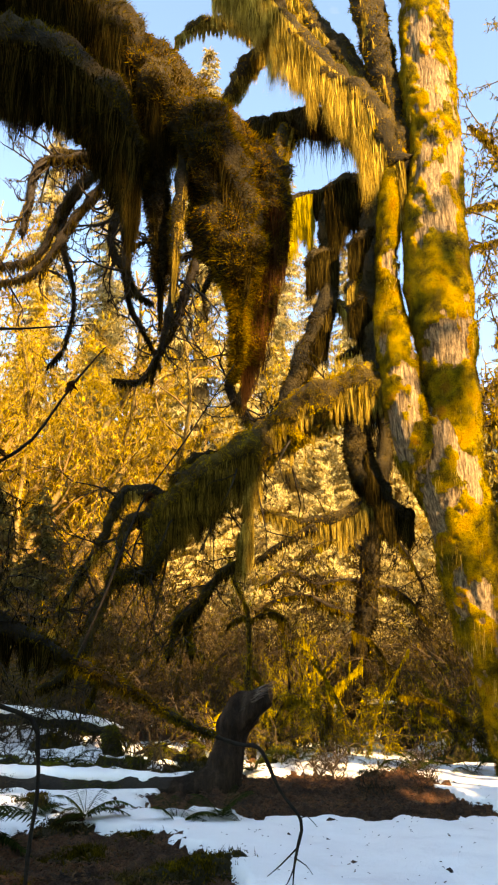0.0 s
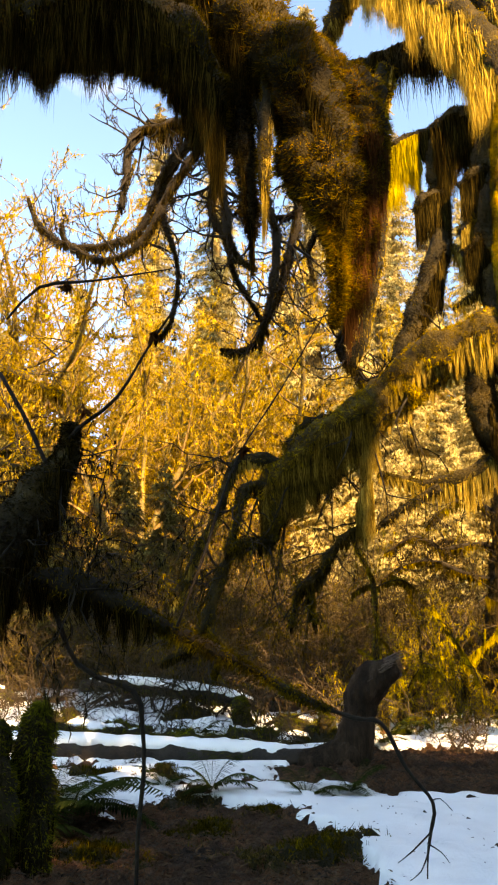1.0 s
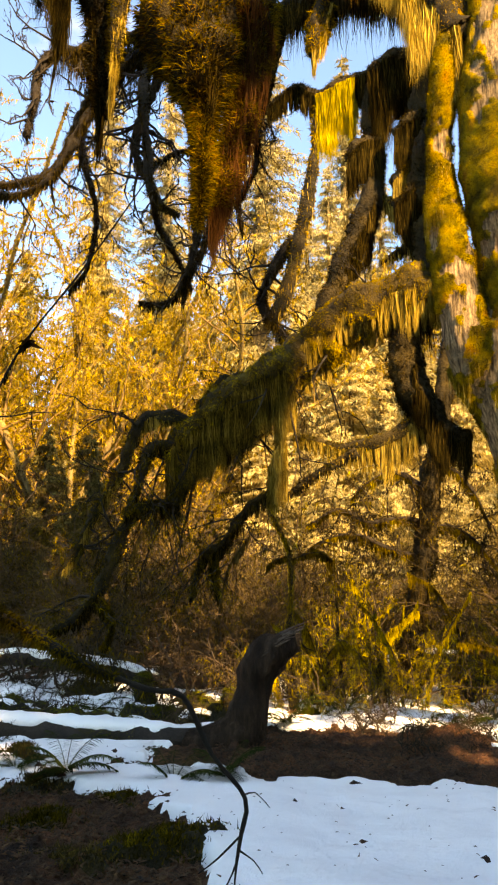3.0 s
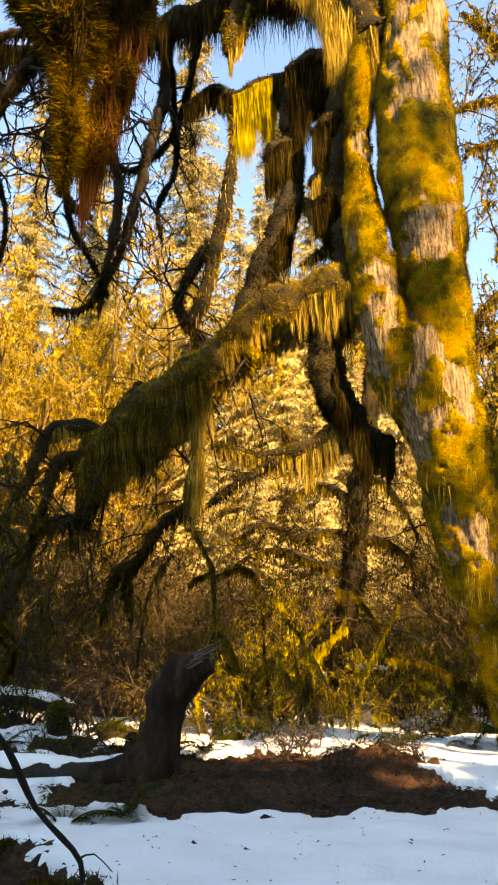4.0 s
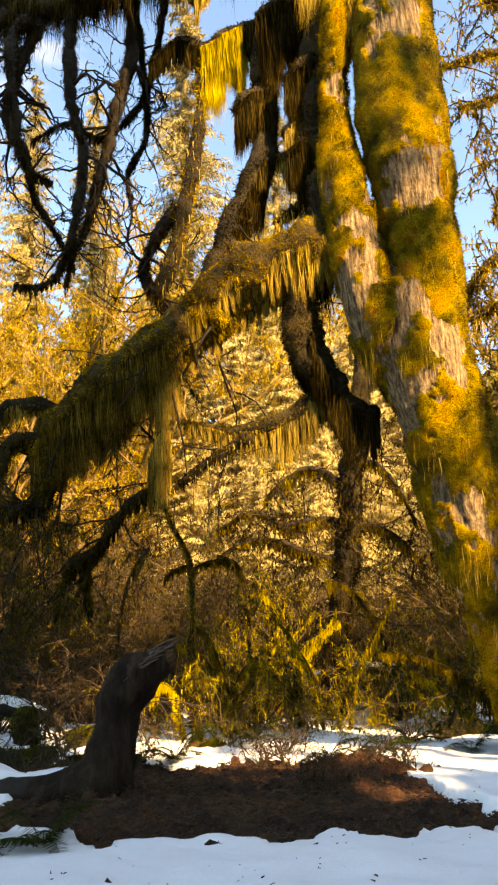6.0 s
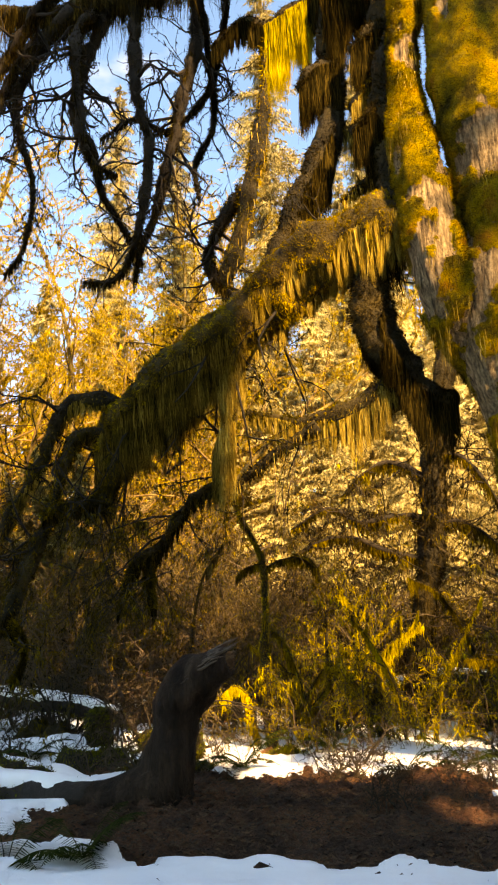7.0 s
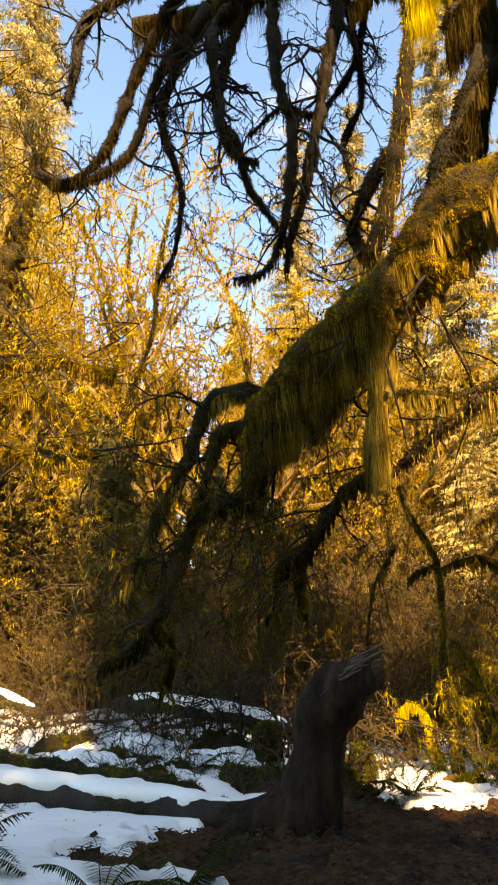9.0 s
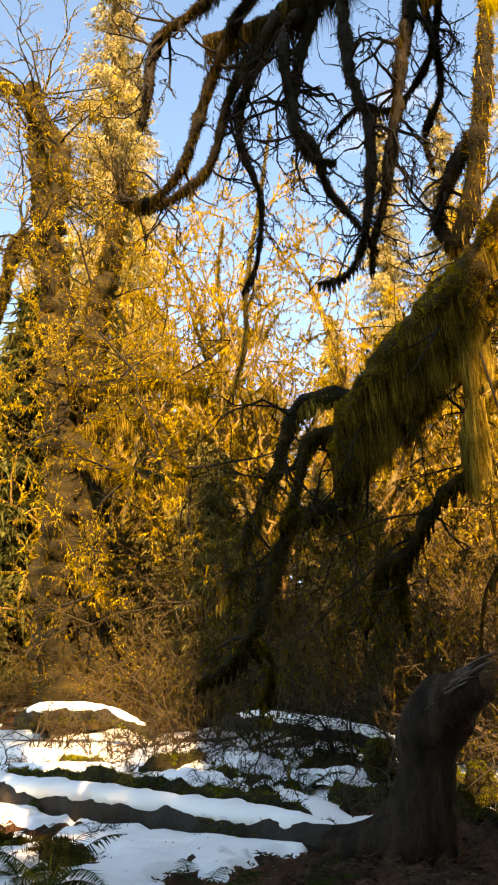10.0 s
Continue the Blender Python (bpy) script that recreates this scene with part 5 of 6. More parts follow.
# row out of view on the right, added for shade
for i in range(8):
    spots.append((17 + i * 1.3, 9 + i * 2.1, 2, 0.8))
scatter([build_conifer(21, 38, 4.6, 0.55, None, 55, 0.2), build_conifer(22, 42, 5.0, 0.55, None, 55, 0.2), build_conifer(23, 16, 3.4, 0.4, NEEDLES_SHADED, 40), build_conifer(27, 17.2, 2.2, 0.8, NEEDLES_SHADED, 8, 0.5), build_conifer(28, 31, 1.9, 0.9, NEEDLES_SHADED, 10, 0.22), build_conifer(29, 30, 4.2, 0.7, None, 16, 0.5), build_conifer(25, 14, 3.0, 0.30, NEEDLES_LIT, 75, 0.14), build_conifer(30, 25, 2.4, 5.0, NEEDLES_SHADED, 0.5, 0.55), build_conifer(31, 34, 1.1, 0.5, NEEDLES_SHADED, 6, 0.45, 0.63)], spots, 0, 0.97, 1.03)
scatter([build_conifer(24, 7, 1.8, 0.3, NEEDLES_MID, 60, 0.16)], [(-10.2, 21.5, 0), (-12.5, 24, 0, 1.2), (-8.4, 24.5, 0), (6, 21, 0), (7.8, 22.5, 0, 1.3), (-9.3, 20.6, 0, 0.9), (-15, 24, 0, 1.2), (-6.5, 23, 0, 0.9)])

# understorey
spots = [(2.8, 19.5, 1), (4.4, 20.5, 0), (5.0, 22.5, 1, 1.2), (3.4, 23, 0, 1.2), (5.4, 17.6, 3), (-13, 22, 1, 1.5), (-11.5, 23.5, 3, 1.3), (-10.4, 22, 1, 1.5), (-8.8, 23, 3, 1.3), (-7.6, 21.5, 1, 1.5), (-6.2, 22.5, 0, 1.8), (-5, 21.5, 1, 1.6), (-4, 23, 3, 1.3), (-2.6, 21.5, 1, 1.5), (-1.2, 22.5, 0, 1.7), (1.8, 21.5, 0, 1.1), (-9.6, 25, 1, 1.8), (-3.2, 25, 1, 1.8), (-0.6, 16.2, 2), (-2.2, 15.6, 2), (-3.6, 16.3, 2), (-9, 16.4, 2, 0.7), (-10.6, 16.6, 2, 0.8), (-7.4, 16.2, 2, 0.8), (-6.2, 15.4, 2, 0.6), (-8.2, 18.4, 1), (-10, 19, 0), (-5.2, 16.8, 2)]
for i in range(85):
    y = R.uniform(17.5, 30)
    x = R.uniform(-1.15 * (y - 3), 0.42 * y + 1)
    if x > -6 or y > 21:
        spots.append((x, y, int(R.integers(0, 4))))
# shrub colours include the shade of the understorey
scatter([build_thicket(31, 2.6, 11, MOSS_BROWN_SHADED, 0.10, "tangled brown shrub hung with moss", dens=14), build_thicket(32, 3.2, 10, MOSS_BROWN_SHADED, 0.10, "tangled brown shrub hung with moss", dens=14), build_thicket(33, 1.8, 10, MOSS_DARK_SHADE, 0.08, "low bare tangled brown shrub", dens=8), build_thicket(34, 3.8, 8, MOSS_OLIVE, 0.10, "tall tangled mossy brown shrub", 0.2, dens=16)], spots, 0, 0.8, 1.25)


def mossy_sapling(x, y, seed, height=2.6, stems=7, spread=0.45, mat=MOSS_BRUSH, hang=3600, hlong=0.3):
    """Arching stems all hung with yellow-green moss."""
    z = float(gz(np.array([x]), np.array([y]))[0])
    ob = thing("mossy_sapling", (x, y, z), "thin arching sapling hung with yellow-green moss", "sapling", "mossy saplings")
    r = np.random.default_rng(seed)
    for k in range(stems):
        a = r.uniform(0, 2 * np.pi)
        h, w = height * r.uniform(0.6, 1.1), spread * r.uniform(0.5, 1.6)
        c = [(x + r.normal(0, 0.08), y + r.normal(0, 0.08), z - 0.1, 0.026)]
        for u in (0.3, 0.6, 0.85, 1.0, 1.1):
            c.append((x + np.cos(a) * w * u * u + r.normal(0, 0.05), y + np.sin(a) * w * u * u, z + h * (u - 0.45 * max(0, u - 0.6)), 0.026 * (1.25 - u)))
        limb(ob, "stem", c, MOSSBODY, 6, 0.3, 500, mat, 0.03, 0.010, hang // stems // 4, hlong, mat, 0.007, lo=0.2, seed=seed + k, step=0.15, velvet=hang // stems, deep=0.20, short=0.09, vwidth=0.008, clump=4.5)
    return ob


scatter([build_thicket(36, 2.3, 7, MOSS_BRUSH, 0.2, "fine drooping shrub hung with yellow-green moss", 0.5, dens=9, mw=0.011), build_thicket(37, 1.7, 8, MOSS_BRUSH, 0.18, "fine drooping shrub hung with yellow-green moss", 0.6, dens=9, mw=0.011)],
        [(0.5, 15.1, 1, 0.8), (1.0, 15.6, 0, 0.8), (1.9, 15.4, 1), (0.2, 16.3, 0), (1.4, 16.8, 0, 1.1), (3.6, 15.2, 1), (4.3, 15.4, 1), (3.0, 16.3, 0), (0.8, 17.6, 0, 1.2), (5.2, 15.7, 1)], 0, 0.85, 1.15)
for i, (x, y, h) in enumerate([(0.4, 15.6, 1.8), (1.5, 15.6, 2.0), (3.9, 15.2, 1.5), (1.2, 17.2, 2.6)]):
    mossy_sapling(x, y, 200 + 10 * i, h)

snag = thing("leaning_snag", (3.9, 19.2, 0.4), "leaning broken trunk tipped with bright yellow moss", "snag")
limb(snag, "trunk", [(4.3, 19.2, 0.1, 0.14), (3.5, 19.0, 1.41, 0.12), (3.1, 19, 2.05, 0.12), (2.8, 19.0, 2.54, 0.07)], MOSSBODY, 8, 0.3, 2500, MOSS_BRUSH, 0.06, 0.02, 500, 0.3, MOSS_BRUSH)
post = thing("mossy_post", (0.0, 15.0, 0.1), "thin crooked stem thick with bright yellow moss", "sapling")
limb(post, "stem", [(0.06, 15, -0.05, 0.12), (0.03, 15, 0.25, 0.085), (-0.02, 15, 0.75, 0.068), (-0.04, 15, 1.49, 0.05), (-0.02, 15, 2.03, 0.045), (-0.04, 15, 2.66, 0.045), (-0.12, 14.9, 2.95, 0.04), (-0.34, 14.8, 3.38, 0.03), (-0.42, 14.7, 3.75, 0.015)], MOSSBODY, 10, 0.5, 9000, MOSS_BRUSH, 0.03, 0.008, 0, seed=395, step=0.06, velvet=1500, deep=0.12, short=0.06, vmat=MOSS_BRUSH)
for k, c in enumerate([
    [(-0.03, 15, 2.6, 0.018), (0.2, 15.05, 2.72, 0.015), (0.5, 15.1, 2.76, 0.012), (0.75, 15.1, 2.6, 0.006)],
    [(-0.04, 15, 2.7, 0.016), (-0.3, 15, 2.62, 0.012), (-0.45, 15, 2.5, 0.006)],
]):
    limb(post, "branch", c, MOSSBODY, 8, 0.4, 800, MOSS_OLIVE, 0.022, 0.007, 0, seed=396 + k, velvet=350, deep=0.2, short=0.05, vmat=MOSS_OLIVE)


def hung_stem(ctrl, seed, mat, deep=0.3, n=2600, r=0.035):
    """A slanting stem with moss hanging off it in ragged tufts."""
    x, y, z = ctrl[0]
    ob = thing("mossy_sapling", (x, y, z), "slanting thin stem hung with yellow-green moss", "sapling", "mossy saplings")
    m = len(ctrl)
    s, _ = limb(ob, "stem", [(*p, r * (1.05 - i / (m - 1))) for i, p in enumerate(ctrl)], MOSSBODY, 7, 0.5, 1500, mat, 0.03, 0.009, 0, seed=seed, step=0.08, lo=0.15, velvet=n, deep=deep, short=0.08, vwidth=0.008, vmat=mat, clump=4.5)
    g, mo = Geo(), Geo()
    r2 = np.random.default_rng(seed)
    for k in range(7):
        q = s[int(r2.uniform(0.3, 1) * (len(s) - 1))]
        twigs(g, mo, q[:3], r2.normal(0, 0.8, 3) + np.array([0, 0, 0.1]), r2.uniform(0.4, 1.0), 0.010, 2, seed * 10 + k, 0.5, 0.5, 3, 0.11, 40, 0.012, 0.3)
    tagged(part("twigwork", g, TWIG, ob), kind="stuff")
    tagged(part("moss", mo, mat, ob, "", False), kind="stuff")


for k, (c, mat, deep) in enumerate([
    ([(0.62, 15.5, 0.05), (0.51, 15.4, 0.63), (0.31, 15.4, 1.27), (0.17, 15.4, 1.58), (0.0, 15.3, 1.75)], MOSS_BRUSH, 0.4),
    ([(1.42, 15.6, 0.05), (1.36, 15.6, 1.0), (1.33, 15.6, 1.49), (1.25, 15.6, 1.96), (1.05, 15.5, 2.3)], MOSS_BRUSH, 0.35),
    ([(0.9, 15.9, 0.1), (0.8, 15.9, 1.2), (0.78, 16.0, 2.08), (0.65, 16.0, 2.76), (0.3, 15.9, 2.95)], MOSS_OLIVE, 0.45),
    ([(1.9, 15.4, 0.1), (1.82, 15.3, 0.8), (1.6, 15.2, 1.3), (1.35, 15.1, 1.7), (1.2, 15.1, 1.85)], MOSS_BRUSH, 0.25),
    ([(2.3, 15.6, 0.1), (2.45, 15.5, 0.9), (2.75, 15.4, 1.5), (3.0, 15.3, 1.9), (3.1, 15.2, 2.1)], MOSS_BRUSH, 0.25),
    ([(-0.2, 15.2, 0.1), (-0.25, 15.0, 0.55), (-0.33, 14.9, 0.85), (-0.5, 14.8, 0.95), (-0.65, 14.8, 0.8)], MOSS_BRUSH, 0.45),
    ([(4.6, 15.0, 0.1), (4.2, 14.8, 0.6), (3.7, 14.6, 1.0), (3.2, 14.5, 1.2), (2.7, 14.4, 1.25)], MOSS_OLIVE, 0.3),
    ([(3.2, 16.4, 0.2), (3.0, 16.2, 1.4), (2.6, 16.1, 2.2), (2.1, 16.0, 2.5)], MOSS_OLIVE, 0.4),
    ([(-1.6, 16.5, 0.3), (-1.5, 16.4, 1.6), (-1.3, 16.3, 2.6), (-0.9, 16.2, 3.2)], MOSS_BROWN_SHADED, 0.4),
    ([(-3.4, 17.0, 0.4), (-3.5, 16.8, 1.8), (-3.3, 16.6, 3.0), (-2.8, 16.5, 3.7), (-2.3, 16.5, 3.7)], MOSS_BROWN_SHADED, 0.5),
]):
    hung_stem(c, 700 + 11 * k, mat, deep, 1500 if k < 8 else 2200, 0.035 if k < 8 else 0.032)
dark_tree = thing("slender_tree", (2.2, 17, 0.2), "dark upright tree stem wrapped in moss", "tree")
limb(dark_tree, "trunk", [(2.1, 17, 0, 0.24), (2.29, 17.0, 1.73, 0.2), (2.59, 17.0, 3.09, 0.2), (2.73, 17.0, 4.52, 0.22), (2.95, 17.0, 5.32, 0.2), (3.3, 17.2, 7.5, 0.16), (3.6, 17.4, 10, 0.1)], MOSSBODY, 10, 0.3, 9000, MOSS_DARK_SHADE, 0.06, 0.016, 3000, 0.7, MOSS_DARK_SHADE)

for k, c in enumerate([
    [(2.5, 17, 3.6, 0.06), (2.05, 16.9, 3.65, 0.05), (1.4, 16.8, 3.55, 0.04), (0.88, 16.8, 3.82, 0.03), (0.2, 16.8, 3.48, 0.012)],
    [(2.4, 17, 2.9, 0.06), (1.82, 16.9, 3.05, 0.05), (1.2, 16.8, 3.3, 0.04), (0.56, 16.8, 3.2, 0.02), (0.1, 16.8, 2.9, 0.01)],
    [(2.6, 17, 4.3, 0.06), (2.0, 16.9, 4.6, 0.05), (1.5, 16.8, 4.4, 0.03), (1.1, 16.8, 4.0, 0.012)],
    [(2.5, 17, 3.3, 0.06), (3.0, 16.9, 3.5, 0.05), (3.5, 16.8, 3.2, 0.03), (3.9, 16.8, 2.7, 0.012)],
    [(2.7, 17, 4.7, 0.06), (3.2, 16.8, 4.6, 0.05), (3.6, 16.7, 4.0, 0.03), (3.8, 16.6, 3.4, 0.012)],
]):
    s, ob = limb(dark_tree, "branch", c, TWIG, 7, 0.4, 900, MOSS_DARK_SHADE, 0.035, 0.010, 0, seed=360 + k, velvet=1500, deep=0.25, short=0.08, vmat=MOSS_OLIVE, clump=4.0)
    g, m = Geo(), Geo()
    for i in range(12):
        q = s[int(rng.uniform(0.15, 1) * (len(s) - 1))]
        twigs(g, m, q[:3], rng.normal(0, 0.8, 3) + np.array([-0.2, -0.2, -0.1]), rng.uniform(0.4, 1.0), 0.014, 2, 8200 + 20 * k + i, 0.35, 0.5, 4, 0.08, 34, 0.014, 0.5)
    tagged(part("twigwork", g, TWIG, ob), kind="stuff")
    tagged(part("cushion_moss", m, MOSS_DARK_SHADE, ob, "", False), kind="stuff")

# the maple behind the leaning trunk
side_tree = thing("side_maple", (8.2, 16.8, 0.2), "mossy maple reaching golden arms past the trunk", "tree")
for k, c in enumerate([
    [(8.2, 16.8, 0, 0.35), (8.1, 16.7, 4, 0.3), (7.8, 16.5, 8, 0.26), (7.7, 16.4, 12, 0.2), (7.4, 16.3, 15.5, 0.13), (7.2, 16.2, 19, 0.06)],
    [(7.7, 16.4, 12.6, 0.14), (6.9, 16.2, 13.0, 0.11), (6.26, 16.0, 12.84, 0.09), (5.7, 16, 12.75, 0.07), (5.1, 16.0, 12.55, 0.03)],
    [(7.5, 16.3, 13.4, 0.12), (6.42, 16.0, 14.17, 0.09), (6.0, 16, 14.7, 0.07), (5.6, 16.0, 15.2, 0.04)],
    [(7.6, 16.4, 11.5, 0.1), (6.6, 16.1, 11.9, 0.08), (5.9, 16, 11.7, 0.06), (5.3, 15.9, 11.5, 0.03)],
    [(7.9, 16.6, 7.6, 0.15), (6.4, 15.4, 8.1, 0.12), (5.38, 15.0, 7.67, 0.1), (4.95, 15.0, 7.35, 0.08), (4.72, 15, 6.9, 0.05)],
    [(8.0, 16.6, 6.6, 0.12), (6.3, 15.5, 7.0, 0.1), (5.27, 15.0, 6.78, 0.08), (4.75, 15.0, 6.55, 0.04)],
    [(7.8, 16.4, 9.5, 0.12), (6.8, 16, 10.4, 0.1), (6.0, 15.8, 9.8, 0.07), (5.6, 15.7, 8.8, 0.04)],
]):
    s, ob = limb(side_tree, "trunk" if k == 0 else "branch", c, MOSSBODY, 9, 0.4, 3000, MOSS_FUZZ, 0.07, 0.02, 900, 0.45, MOSS_HANG, 0.012, seed=350 + k)
    g, m = Geo(), Geo()
    for i in range(14 if k else 24):
        q = s[int(R.uniform(0.25, 1) * (len(s) - 1))]
        twigs(g, m, q[:3], R.normal(0, 1, 3) + np.array([-0.3, -0.2, 0.1]), R.uniform(0.5, 1.6), 0.025, 2, 9000 + 40 * k + i, 0.2, 0.4, 4, 0.12, 22, 0.03, 0.5)
    tagged(part("twigwork", g, TWIG_BROWN_SHADED, ob), kind="stuff")
    tagged(part("cushion_moss", m, MOSS_FUZZ, ob, "", False), kind="stuff")

# the old maple with arching arms
old = thing("old_maple", (-13, 19, 1), "old maple with thick arching arms in golden moss", "tree")
for c, a, b in [
    ([(-12.9, 19, 0.5, 0.6), (-13.26, 19.00, 3.15, 0.514), (-13.40, 19.00, 5.40, 0.509), (-13.56, 19.00, 7.85, 0.461), (-13.97, 19.00, 10.58, 0.400), (-14.56, 19.00, 13.66, 0.375), (-15.51, 19.00, 17.24, 0.3), (-16.80, 19.00, 22.76, 0.2)], 9000, 3000),
    ([(-12.4, 19.5, 0.5, 0.5), (-12.60, 19.50, 3.88, 0.427), (-12.91, 19.50, 6.22, 0.401), (-13.38, 19.50, 8.82, 0.370), (-13.27, 19.50, 11.52, 0.334), (-12.85, 19.50, 13.73, 0.273), (-12.2, 19.7, 17, 0.15)], 8000, 2500),
    ([(-13.91, 19.00, 10.02, 0.258), (-12.37, 18.90, 9.44, 0.211), (-11.10, 18.80, 9.26, 0.170), (-9.91, 18.70, 9.06, 0.133), (-8.70, 18.60, 8.45, 0.084), (-8.10, 18.50, 8.19, 0.041)], 3000, 1500),
    ([(-13.03, 19.00, 8.26, 0.195), (-12.07, 18.90, 8.44, 0.189), (-10.83, 18.80, 8.27, 0.181), (-9.85, 18.70, 7.75, 0.159), (-9.18, 18.60, 6.92, 0.125), (-8.82, 18.50, 6.26, 0.067)], 3000, 1500),
    ([(-14.10, 19.00, 8.56, 0.254), (-12.50, 18.75, 7.67, 0.220), (-11.15, 18.50, 6.81, 0.177), (-9.94, 18.25, 6.35, 0.125), (-8.33, 18.00, 5.95, 0.052)], 3000, 1500),
    ([(-13.61, 19.00, 5.27, 0.208), (-12.78, 18.87, 4.93, 0.185), (-11.83, 18.73, 3.88, 0.147), (-11.20, 18.60, 3.67, 0.072)], 1500, 900),
    ([(-14.3, 18.9, 12.5, 0.25), (-14.47, 18.5, 13.9, 0.240), (-15.37, 18.33, 15.2, 0.24), (-15.79, 18.17, 14.28, 0.193), (-15.83, 18.00, 12.41, 0.130)], 2500, 1500),
    ([(-15.1, 19.0, 15.5, 0.3), (-14.43, 18.67, 18.13, 0.24), (-15.78, 18.33, 20.92, 0.2), (-17.43, 18.00, 22.56, 0.15)], 2500, 1200),
]:
    c = [(x, y, z, r * 1.15) for x, y, z, r in c]
    s, ob = limb(old, "limb", c, MOSSBODY, 14, 0.5, a * 3, MOSS_FUZZ, 0.08, 0.022, 0, seed=300 + b, velvet=b * 2, deep=0.5, short=0.15, vwidth=0.016, vmat=MOSS_HANG_SHADED, clump=2.5)
    g, m = Geo(), Geo()
    for k in range(18 if s[:, 2].max() > 11 else 4):
        q = s[int(R.uniform(0.35, 1) * (len(s) - 1))]
        twigs(g, m, q[:3], R.normal(0, 1, 3) + np.array([0.3, -0.3, 0.4]), R.uniform(1.2, 3.6), 0.045, 2, 7000 + a + k, -0.1, 0.5, 4, 0.09, 44, 0.022, 0.5)
    tagged(part("twigwork", g, TWIG, ob), kind="stuff")
    tagged(part("cushion_moss", m, MOSS_FAR, ob, "", False), kind="stuff")

# ferns
ferns = [build_fern(41, 14, 0.75), build_fern(42, 10, 0.55)]
spots = [(-2.75, 7.5, 0, 1.15), (-2.3, 8.9, 1, 0.7), (-3.3, 8.4, 0, 0.9), (-2.9, 6.6, 0, 0.9), (0.9, 14.4, 1, 0.8), (3.0, 14.0, 1, 0.9), (3.6, 13.2, 1), (-3.2, 14.2, 0, 0.8), (-0.75, 8.75, 1, 0.95), (-0.3, 8.9, 1, 0.9), (2.35, 11.5, 1, 0.8), (1.8, 11.8, 1, 0.7), (2.1, 11.7, 1, 0.6), (0.05, 12.6, 1), (-4.6, 12.2, 0), (-5.2, 13.2, 1), (-1.7, 8.6, 1)]
scatter(ferns, spots, 0.05, 0.85, 1.15)


# ---- forest floor ----


def moss_mound(x, y, r, h, seed, mat=MOSS_GREEN, body=MOSSBODY):
    """A cushion of moss over a buried stone or root."""
    z = float(soil_z(np.array([[x]]), np.array([[y]]))[0, 0])
    ob = thing("moss_mound", (x, y, z), "low cushion of green and shade-darkened brown moss", "moss", "moss mounds")
    n, k = 22, 34
    u, th = np.meshgrid(np.linspace(0.02, 1, n), np.linspace(0, 2 * np.pi, k, endpoint=False), indexing="ij")
    d = 1 + 0.3 * np.sin(th * 2 + seed) + 0.15 * np.sin(th * 5 + seed * 2)
    p = np.stack([x + np.cos(th) * u * r * d, y + np.sin(th) * u * r * d, z - 0.05 + 0.9 * h * (1 - u ** 3)], -1)
    q = p.reshape(-1, 3)
    q = q + np.array([0, 0, 1.0]) * ((fbm(q, 4, seed) * 0.6 + 0.25 * fbm(q, 14, seed + 3, 2)) * h)[:, None]
    g = Geo()
    i, j = np.meshgrid(np.arange(n - 1), np.arange(k), indexing="ij")
    g.add(q, None, np.stack([i * k + j, (i + 1) * k + j, (i + 1) * k + (j + 1) % k, i * k + (j + 1) % k], -1).reshape(-1, 4))
    part("body", g, body, ob)
    r, m = r * 0.78, int(11000 * max(0.3, r))
    c = q[rng.integers(0, len(q) - k, m)] + rng.normal(0, 1, (m, 3)) * np.array([0.05, 0.05, 0.0])
    g = Geo()
    blades(g, c - np.array([0, 0, 0.01]), (rng.normal(0, 0.5, (m, 3)) + np.array([0, 0, 0.8])) * rng.uniform(0.012, 0.042, m)[:, None], 0.011)
    tagged(part("moss", g, mat, ob, "", False), kind="stuff")


for i, (x, y, r, h) in enumerate([(-0.45, 6.75, 0.46, 0.2), (-0.9, 6.5, 0.3, 0.1), (-1.1, 8.15, 0.35, 0.10), (-1.9, 8.5, 0.4, 0.16), (-1.5, 7.4, 0.4, 0.08), (-2.4, 9.3, 0.35, 0.14), (-3.3, 9.6, 0.4, 0.18), (-4.2, 9.0, 0.5, 0.2), (-2.0, 6.3, 0.4, 0.1),
                                  (-1.3, 13.3, 0.5, 0.28), (-2.2, 13.9, 0.6, 0.4), (-3.2, 13.6, 0.45, 0.45), (-0.7, 12.9, 0.4, 0.2), (-4.8, 14.8, 0.6, 0.4), (-1.6, 15.0, 0.7, 0.5), (-3.9, 16.2, 0.8, 0.5), (-6.4, 15.6, 0.7, 0.4), (0.3, 14.3, 0.3, 0.12), (1.7, 13.9, 0.35, 0.12), (3.9, 14.6, 0.5, 0.35), (-8.2, 15.2, 0.8, 0.35), (4.9, 13.6, 0.4, 0.2), (-2.9, 10.3, 0.3, 0.08), (3.3, 17.6, 0.7, 0.4), (1.0, 18.0, 0.6, 0.35)]):
    moss_mound(x, y, r, h * (0.55 if y > 13 and x < 0 else 1.0), i + 1, MOSS_GREEN if i % 3 and i > 8 else MOSS_OLIVE if i > 8 or i % 2 == 0 else MOSS_BROWN_SHADED)


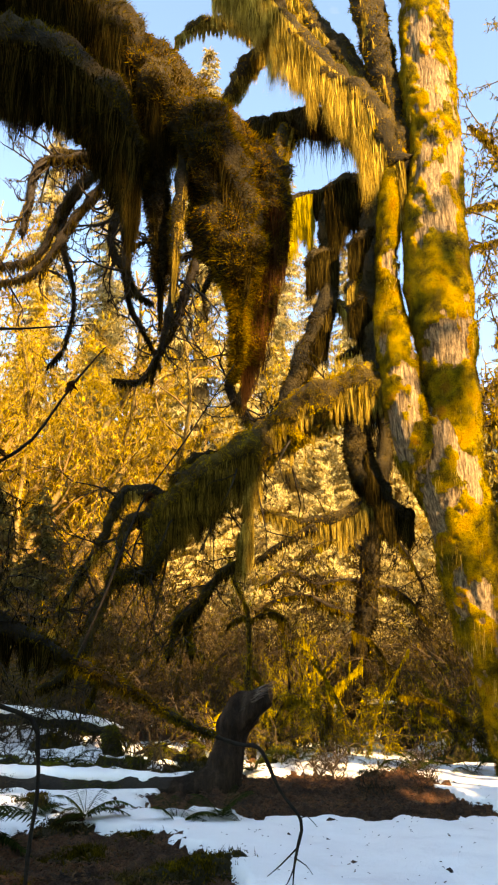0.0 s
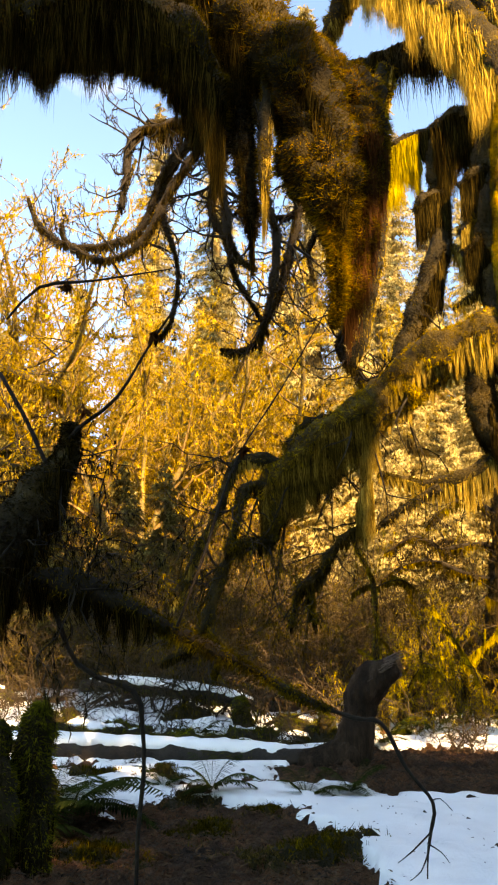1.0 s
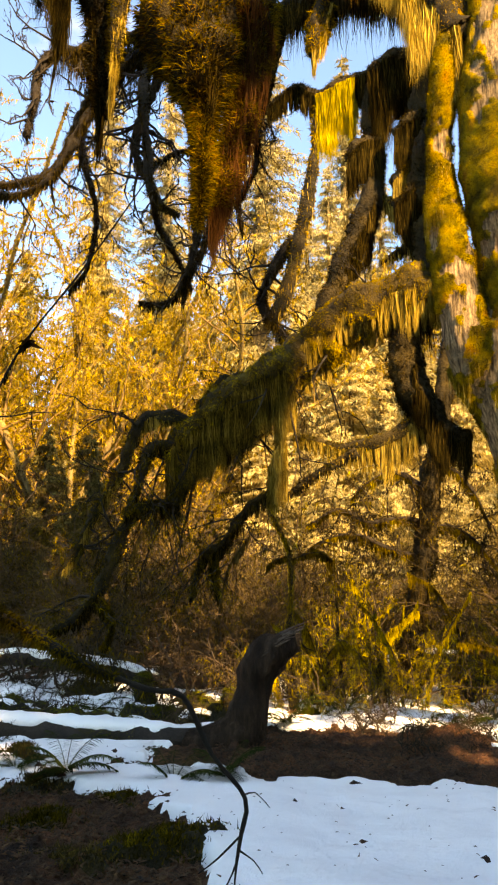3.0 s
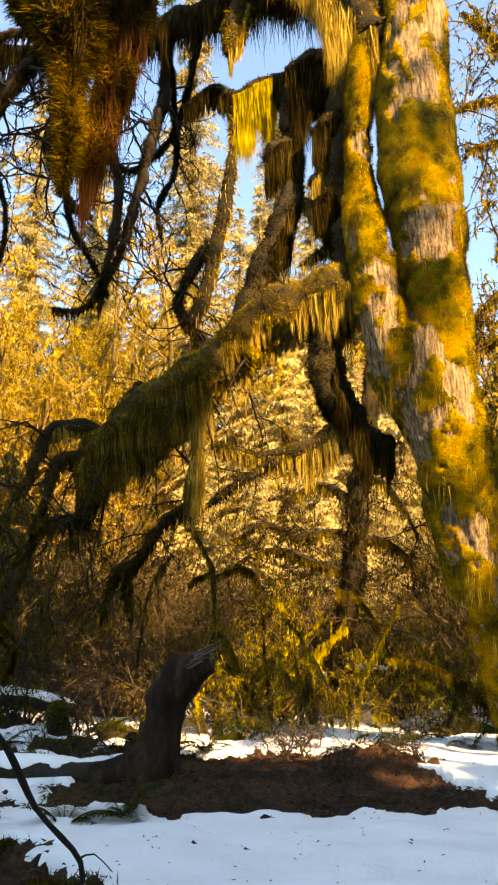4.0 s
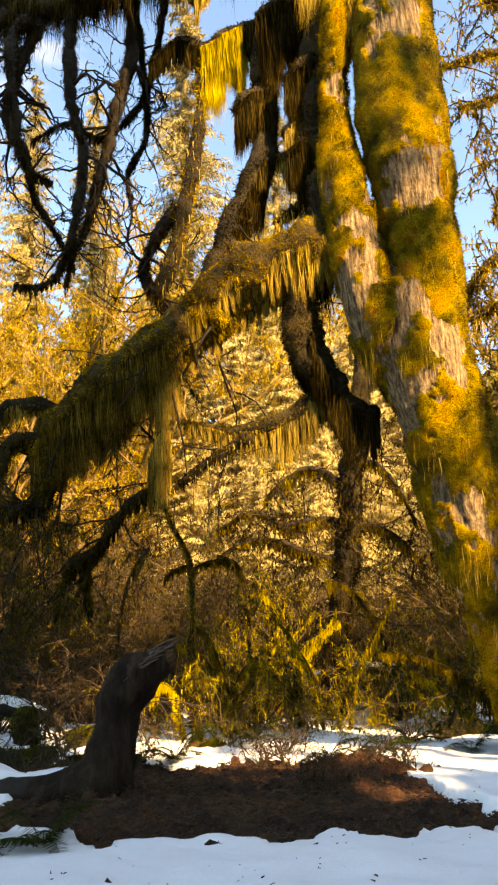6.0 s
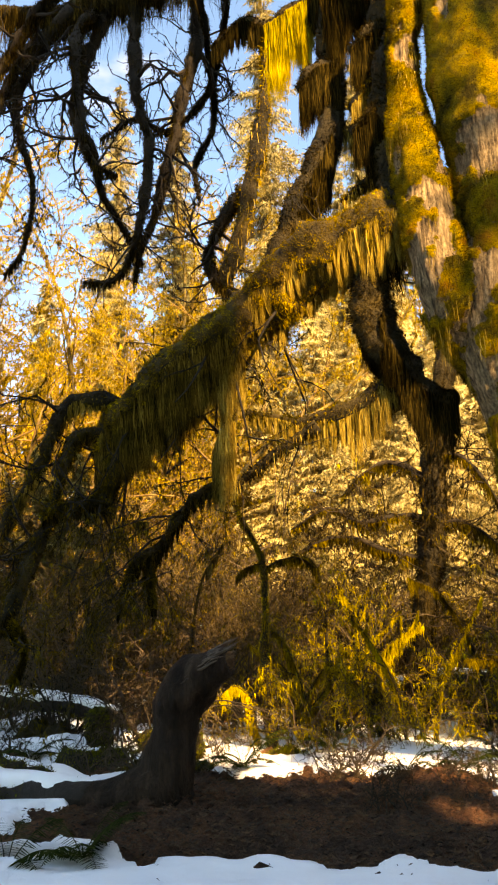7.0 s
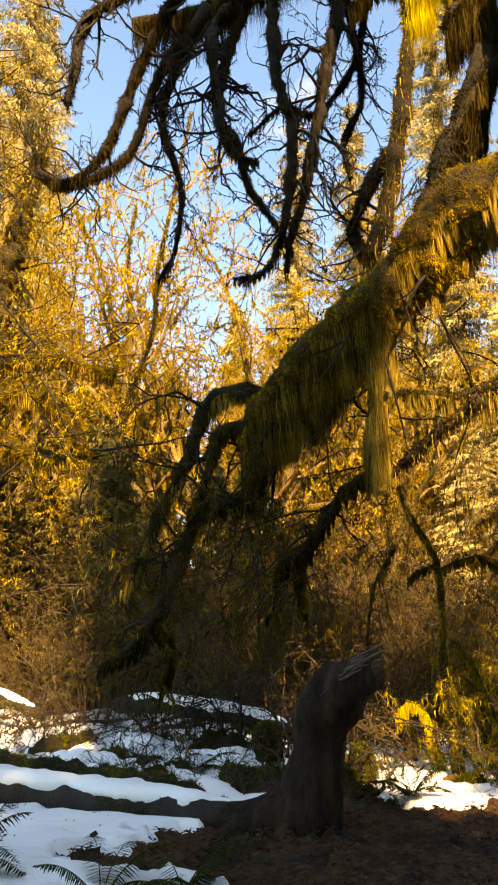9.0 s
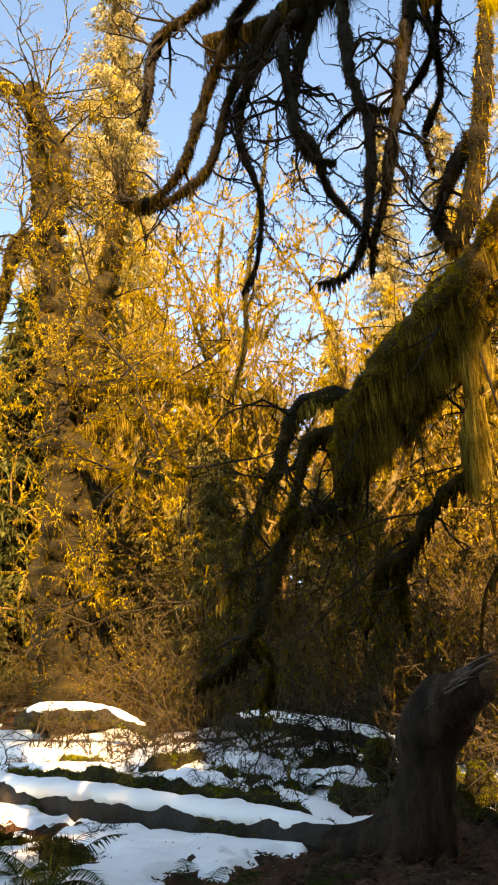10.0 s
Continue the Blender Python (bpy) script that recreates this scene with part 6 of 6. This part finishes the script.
def mossy_stump(x, y, r, h, seed):
    z = float(gz(np.array([x]), np.array([y]))[0])
    ob = thing("mossy_stump", (x, y, z), "short rotten stump wrapped in dark green moss", "stump", "mossy stumps")
    limb(ob, "trunk", [(x, y, z - 0.1, r * 1.2), (x + 0.02, y, z + h * 0.4, r), (x - 0.02, y, z + h * 0.72, r * 0.98), (x - 0.01, y + 0.02, z + h * 0.88, r * 0.82), (x + 0.01, y + 0.01, z + h * 0.97, r * 0.45), (x + 0.01, y, z + h * 1.0, r * 0.08)], MOSSBODY, 16, 0.3, 5000, MOSS_GREEN, 0.04, 0.010, 900, 0.3, MOSS_DARK_SHADE, 0.006, seed=seed, step=0.05)


mossy_stump(-2.57, 5.6, 0.16, 1.02, 401)
mossy_stump(-2.36, 5.85, 0.12, 1.12, 402)
mossy_stump(-0.95, 14.2, 0.14, 0.5, 403)
mossy_stump(-2.6, 15.1, 0.16, 0.6, 404)


def snowy_log(ctrl, seed, lo=0.05, hi=0.95):
    ob = thing("snowy_log", ctrl[0][:3], "fallen log with snow along its top", "log", "snowy logs")
    s, _ = limb(ob, "trunk", ctrl, LOGBARK, 12, 0.3, 3000, MOSS_GREEN, 0.05, 0.014, 500, 0.2, MOSS_DARK_SHADE, seed=seed)
    tagged(snow_cap("log_snow", s, 0.95, 0.07, lo, hi, seed), "strip of snow lying along a fallen log", "snow", kind="stuff")


snowy_log([(-12.6, 17.4, 0.75, 0.14), (-11.3, 17.0, 0.95, 0.15), (-9.45, 17, 0.9, 0.13), (-8.0, 16.8, 0.55, 0.08)], 411)
snowy_log([(-6.6, 17.2, 0.75, 0.14), (-5.6, 17, 0.8, 0.14), (-3.2, 16, 0.62, 0.13), (-2.2, 15.6, 0.4, 0.1)], 412)
snowy_log([(1.2, 18.1, 0.65, 0.09), (1.76, 18, 0.8, 0.1), (2.77, 18, 0.95, 0.1), (3.6, 18, 0.9, 0.08)], 413)

# litter of needles, bark chips and twigs
LITTER = solid_mat("forest litter", 9.0, [(0.3, (0.014, 0.007, 0.004)), (0.5, (0.07, 0.032, 0.013)), (0.7, (0.19, 0.085, 0.03))], 60)


def litter(name, n, x0, x1, y0, y1, long, snow_too, label):
    x, y = rng.uniform(x0, x1, n), rng.uniform(y0, y1, n)
    on = snow_amount(x, y) > 0
    keep = on if snow_too else ~on
    x, y, on = x[keep], y[keep], on[keep]
    z = np.where(on, snow_z(x, y), soil_z(x, y))
    m = len(x)
    a = rng.uniform(0, 2 * np.pi, m)
    d = np.stack([np.cos(a), np.sin(a), rng.uniform(-0.1, 0.5, m)], -1) * (long * rng.uniform(0.3, 1.2, m))[:, None]
    g = Geo()
    side = np.stack([-np.sin(a), np.cos(a), rng.uniform(-0.6, 0.6, m)], -1) * (long * rng.uniform(0.06, 0.22, m))[:, None]
    b = np.stack([x, y, z + 0.003], -1)
    up = np.array([0, 0, 1.0]) * (long * rng.uniform(0.05, 0.25, m))[:, None]
    v = np.stack([b - side, b + side, b + d, b + d * 0.45 + up], 1).reshape(-1, 3)
    g.add(v, (np.arange(m)[:, None, None] * 4 + np.array([(0, 1, 3), (1, 2, 3), (2, 0, 3)])[None]).reshape(-1, 3))
    tagged(part(name, g, LITTER, None, "", False), label, "litter", kind="stuff")


litter("soil_litter", 90000, -3.5, 4.5, 5, 14.5, 0.055, False, "needles, bark chips and twigs on bare soil")
litter("snow_litter", 700, -3.5, 4.5, 5, 14.5, 0.032, True, "dark bits of bark and needles on snow")
litter("far_litter", 5000, -12, 8, 13, 24, 0.11, False, "dead leaves and bark on the forest floor")

# bare sprigs standing in the snow
scatter([build_thicket(35, 0.6, 6, MOSS_DARK_SHADE, 0.03, "low bare sprig standing in the snow", 0.1, dens=10)], [(R.uniform(-9, 5.5), R.uniform(12.4, 18), 0, 0.7) for i in range(50)] + [(R.uniform(1.5, 2.6), R.uniform(10.9, 11.9), 0, 0.3) for i in range(14)] + [(R.uniform(-5, -1.8), R.uniform(8.3, 10.6), 0, 0.6) for i in range(5)], 0, 0.6, 1.4)
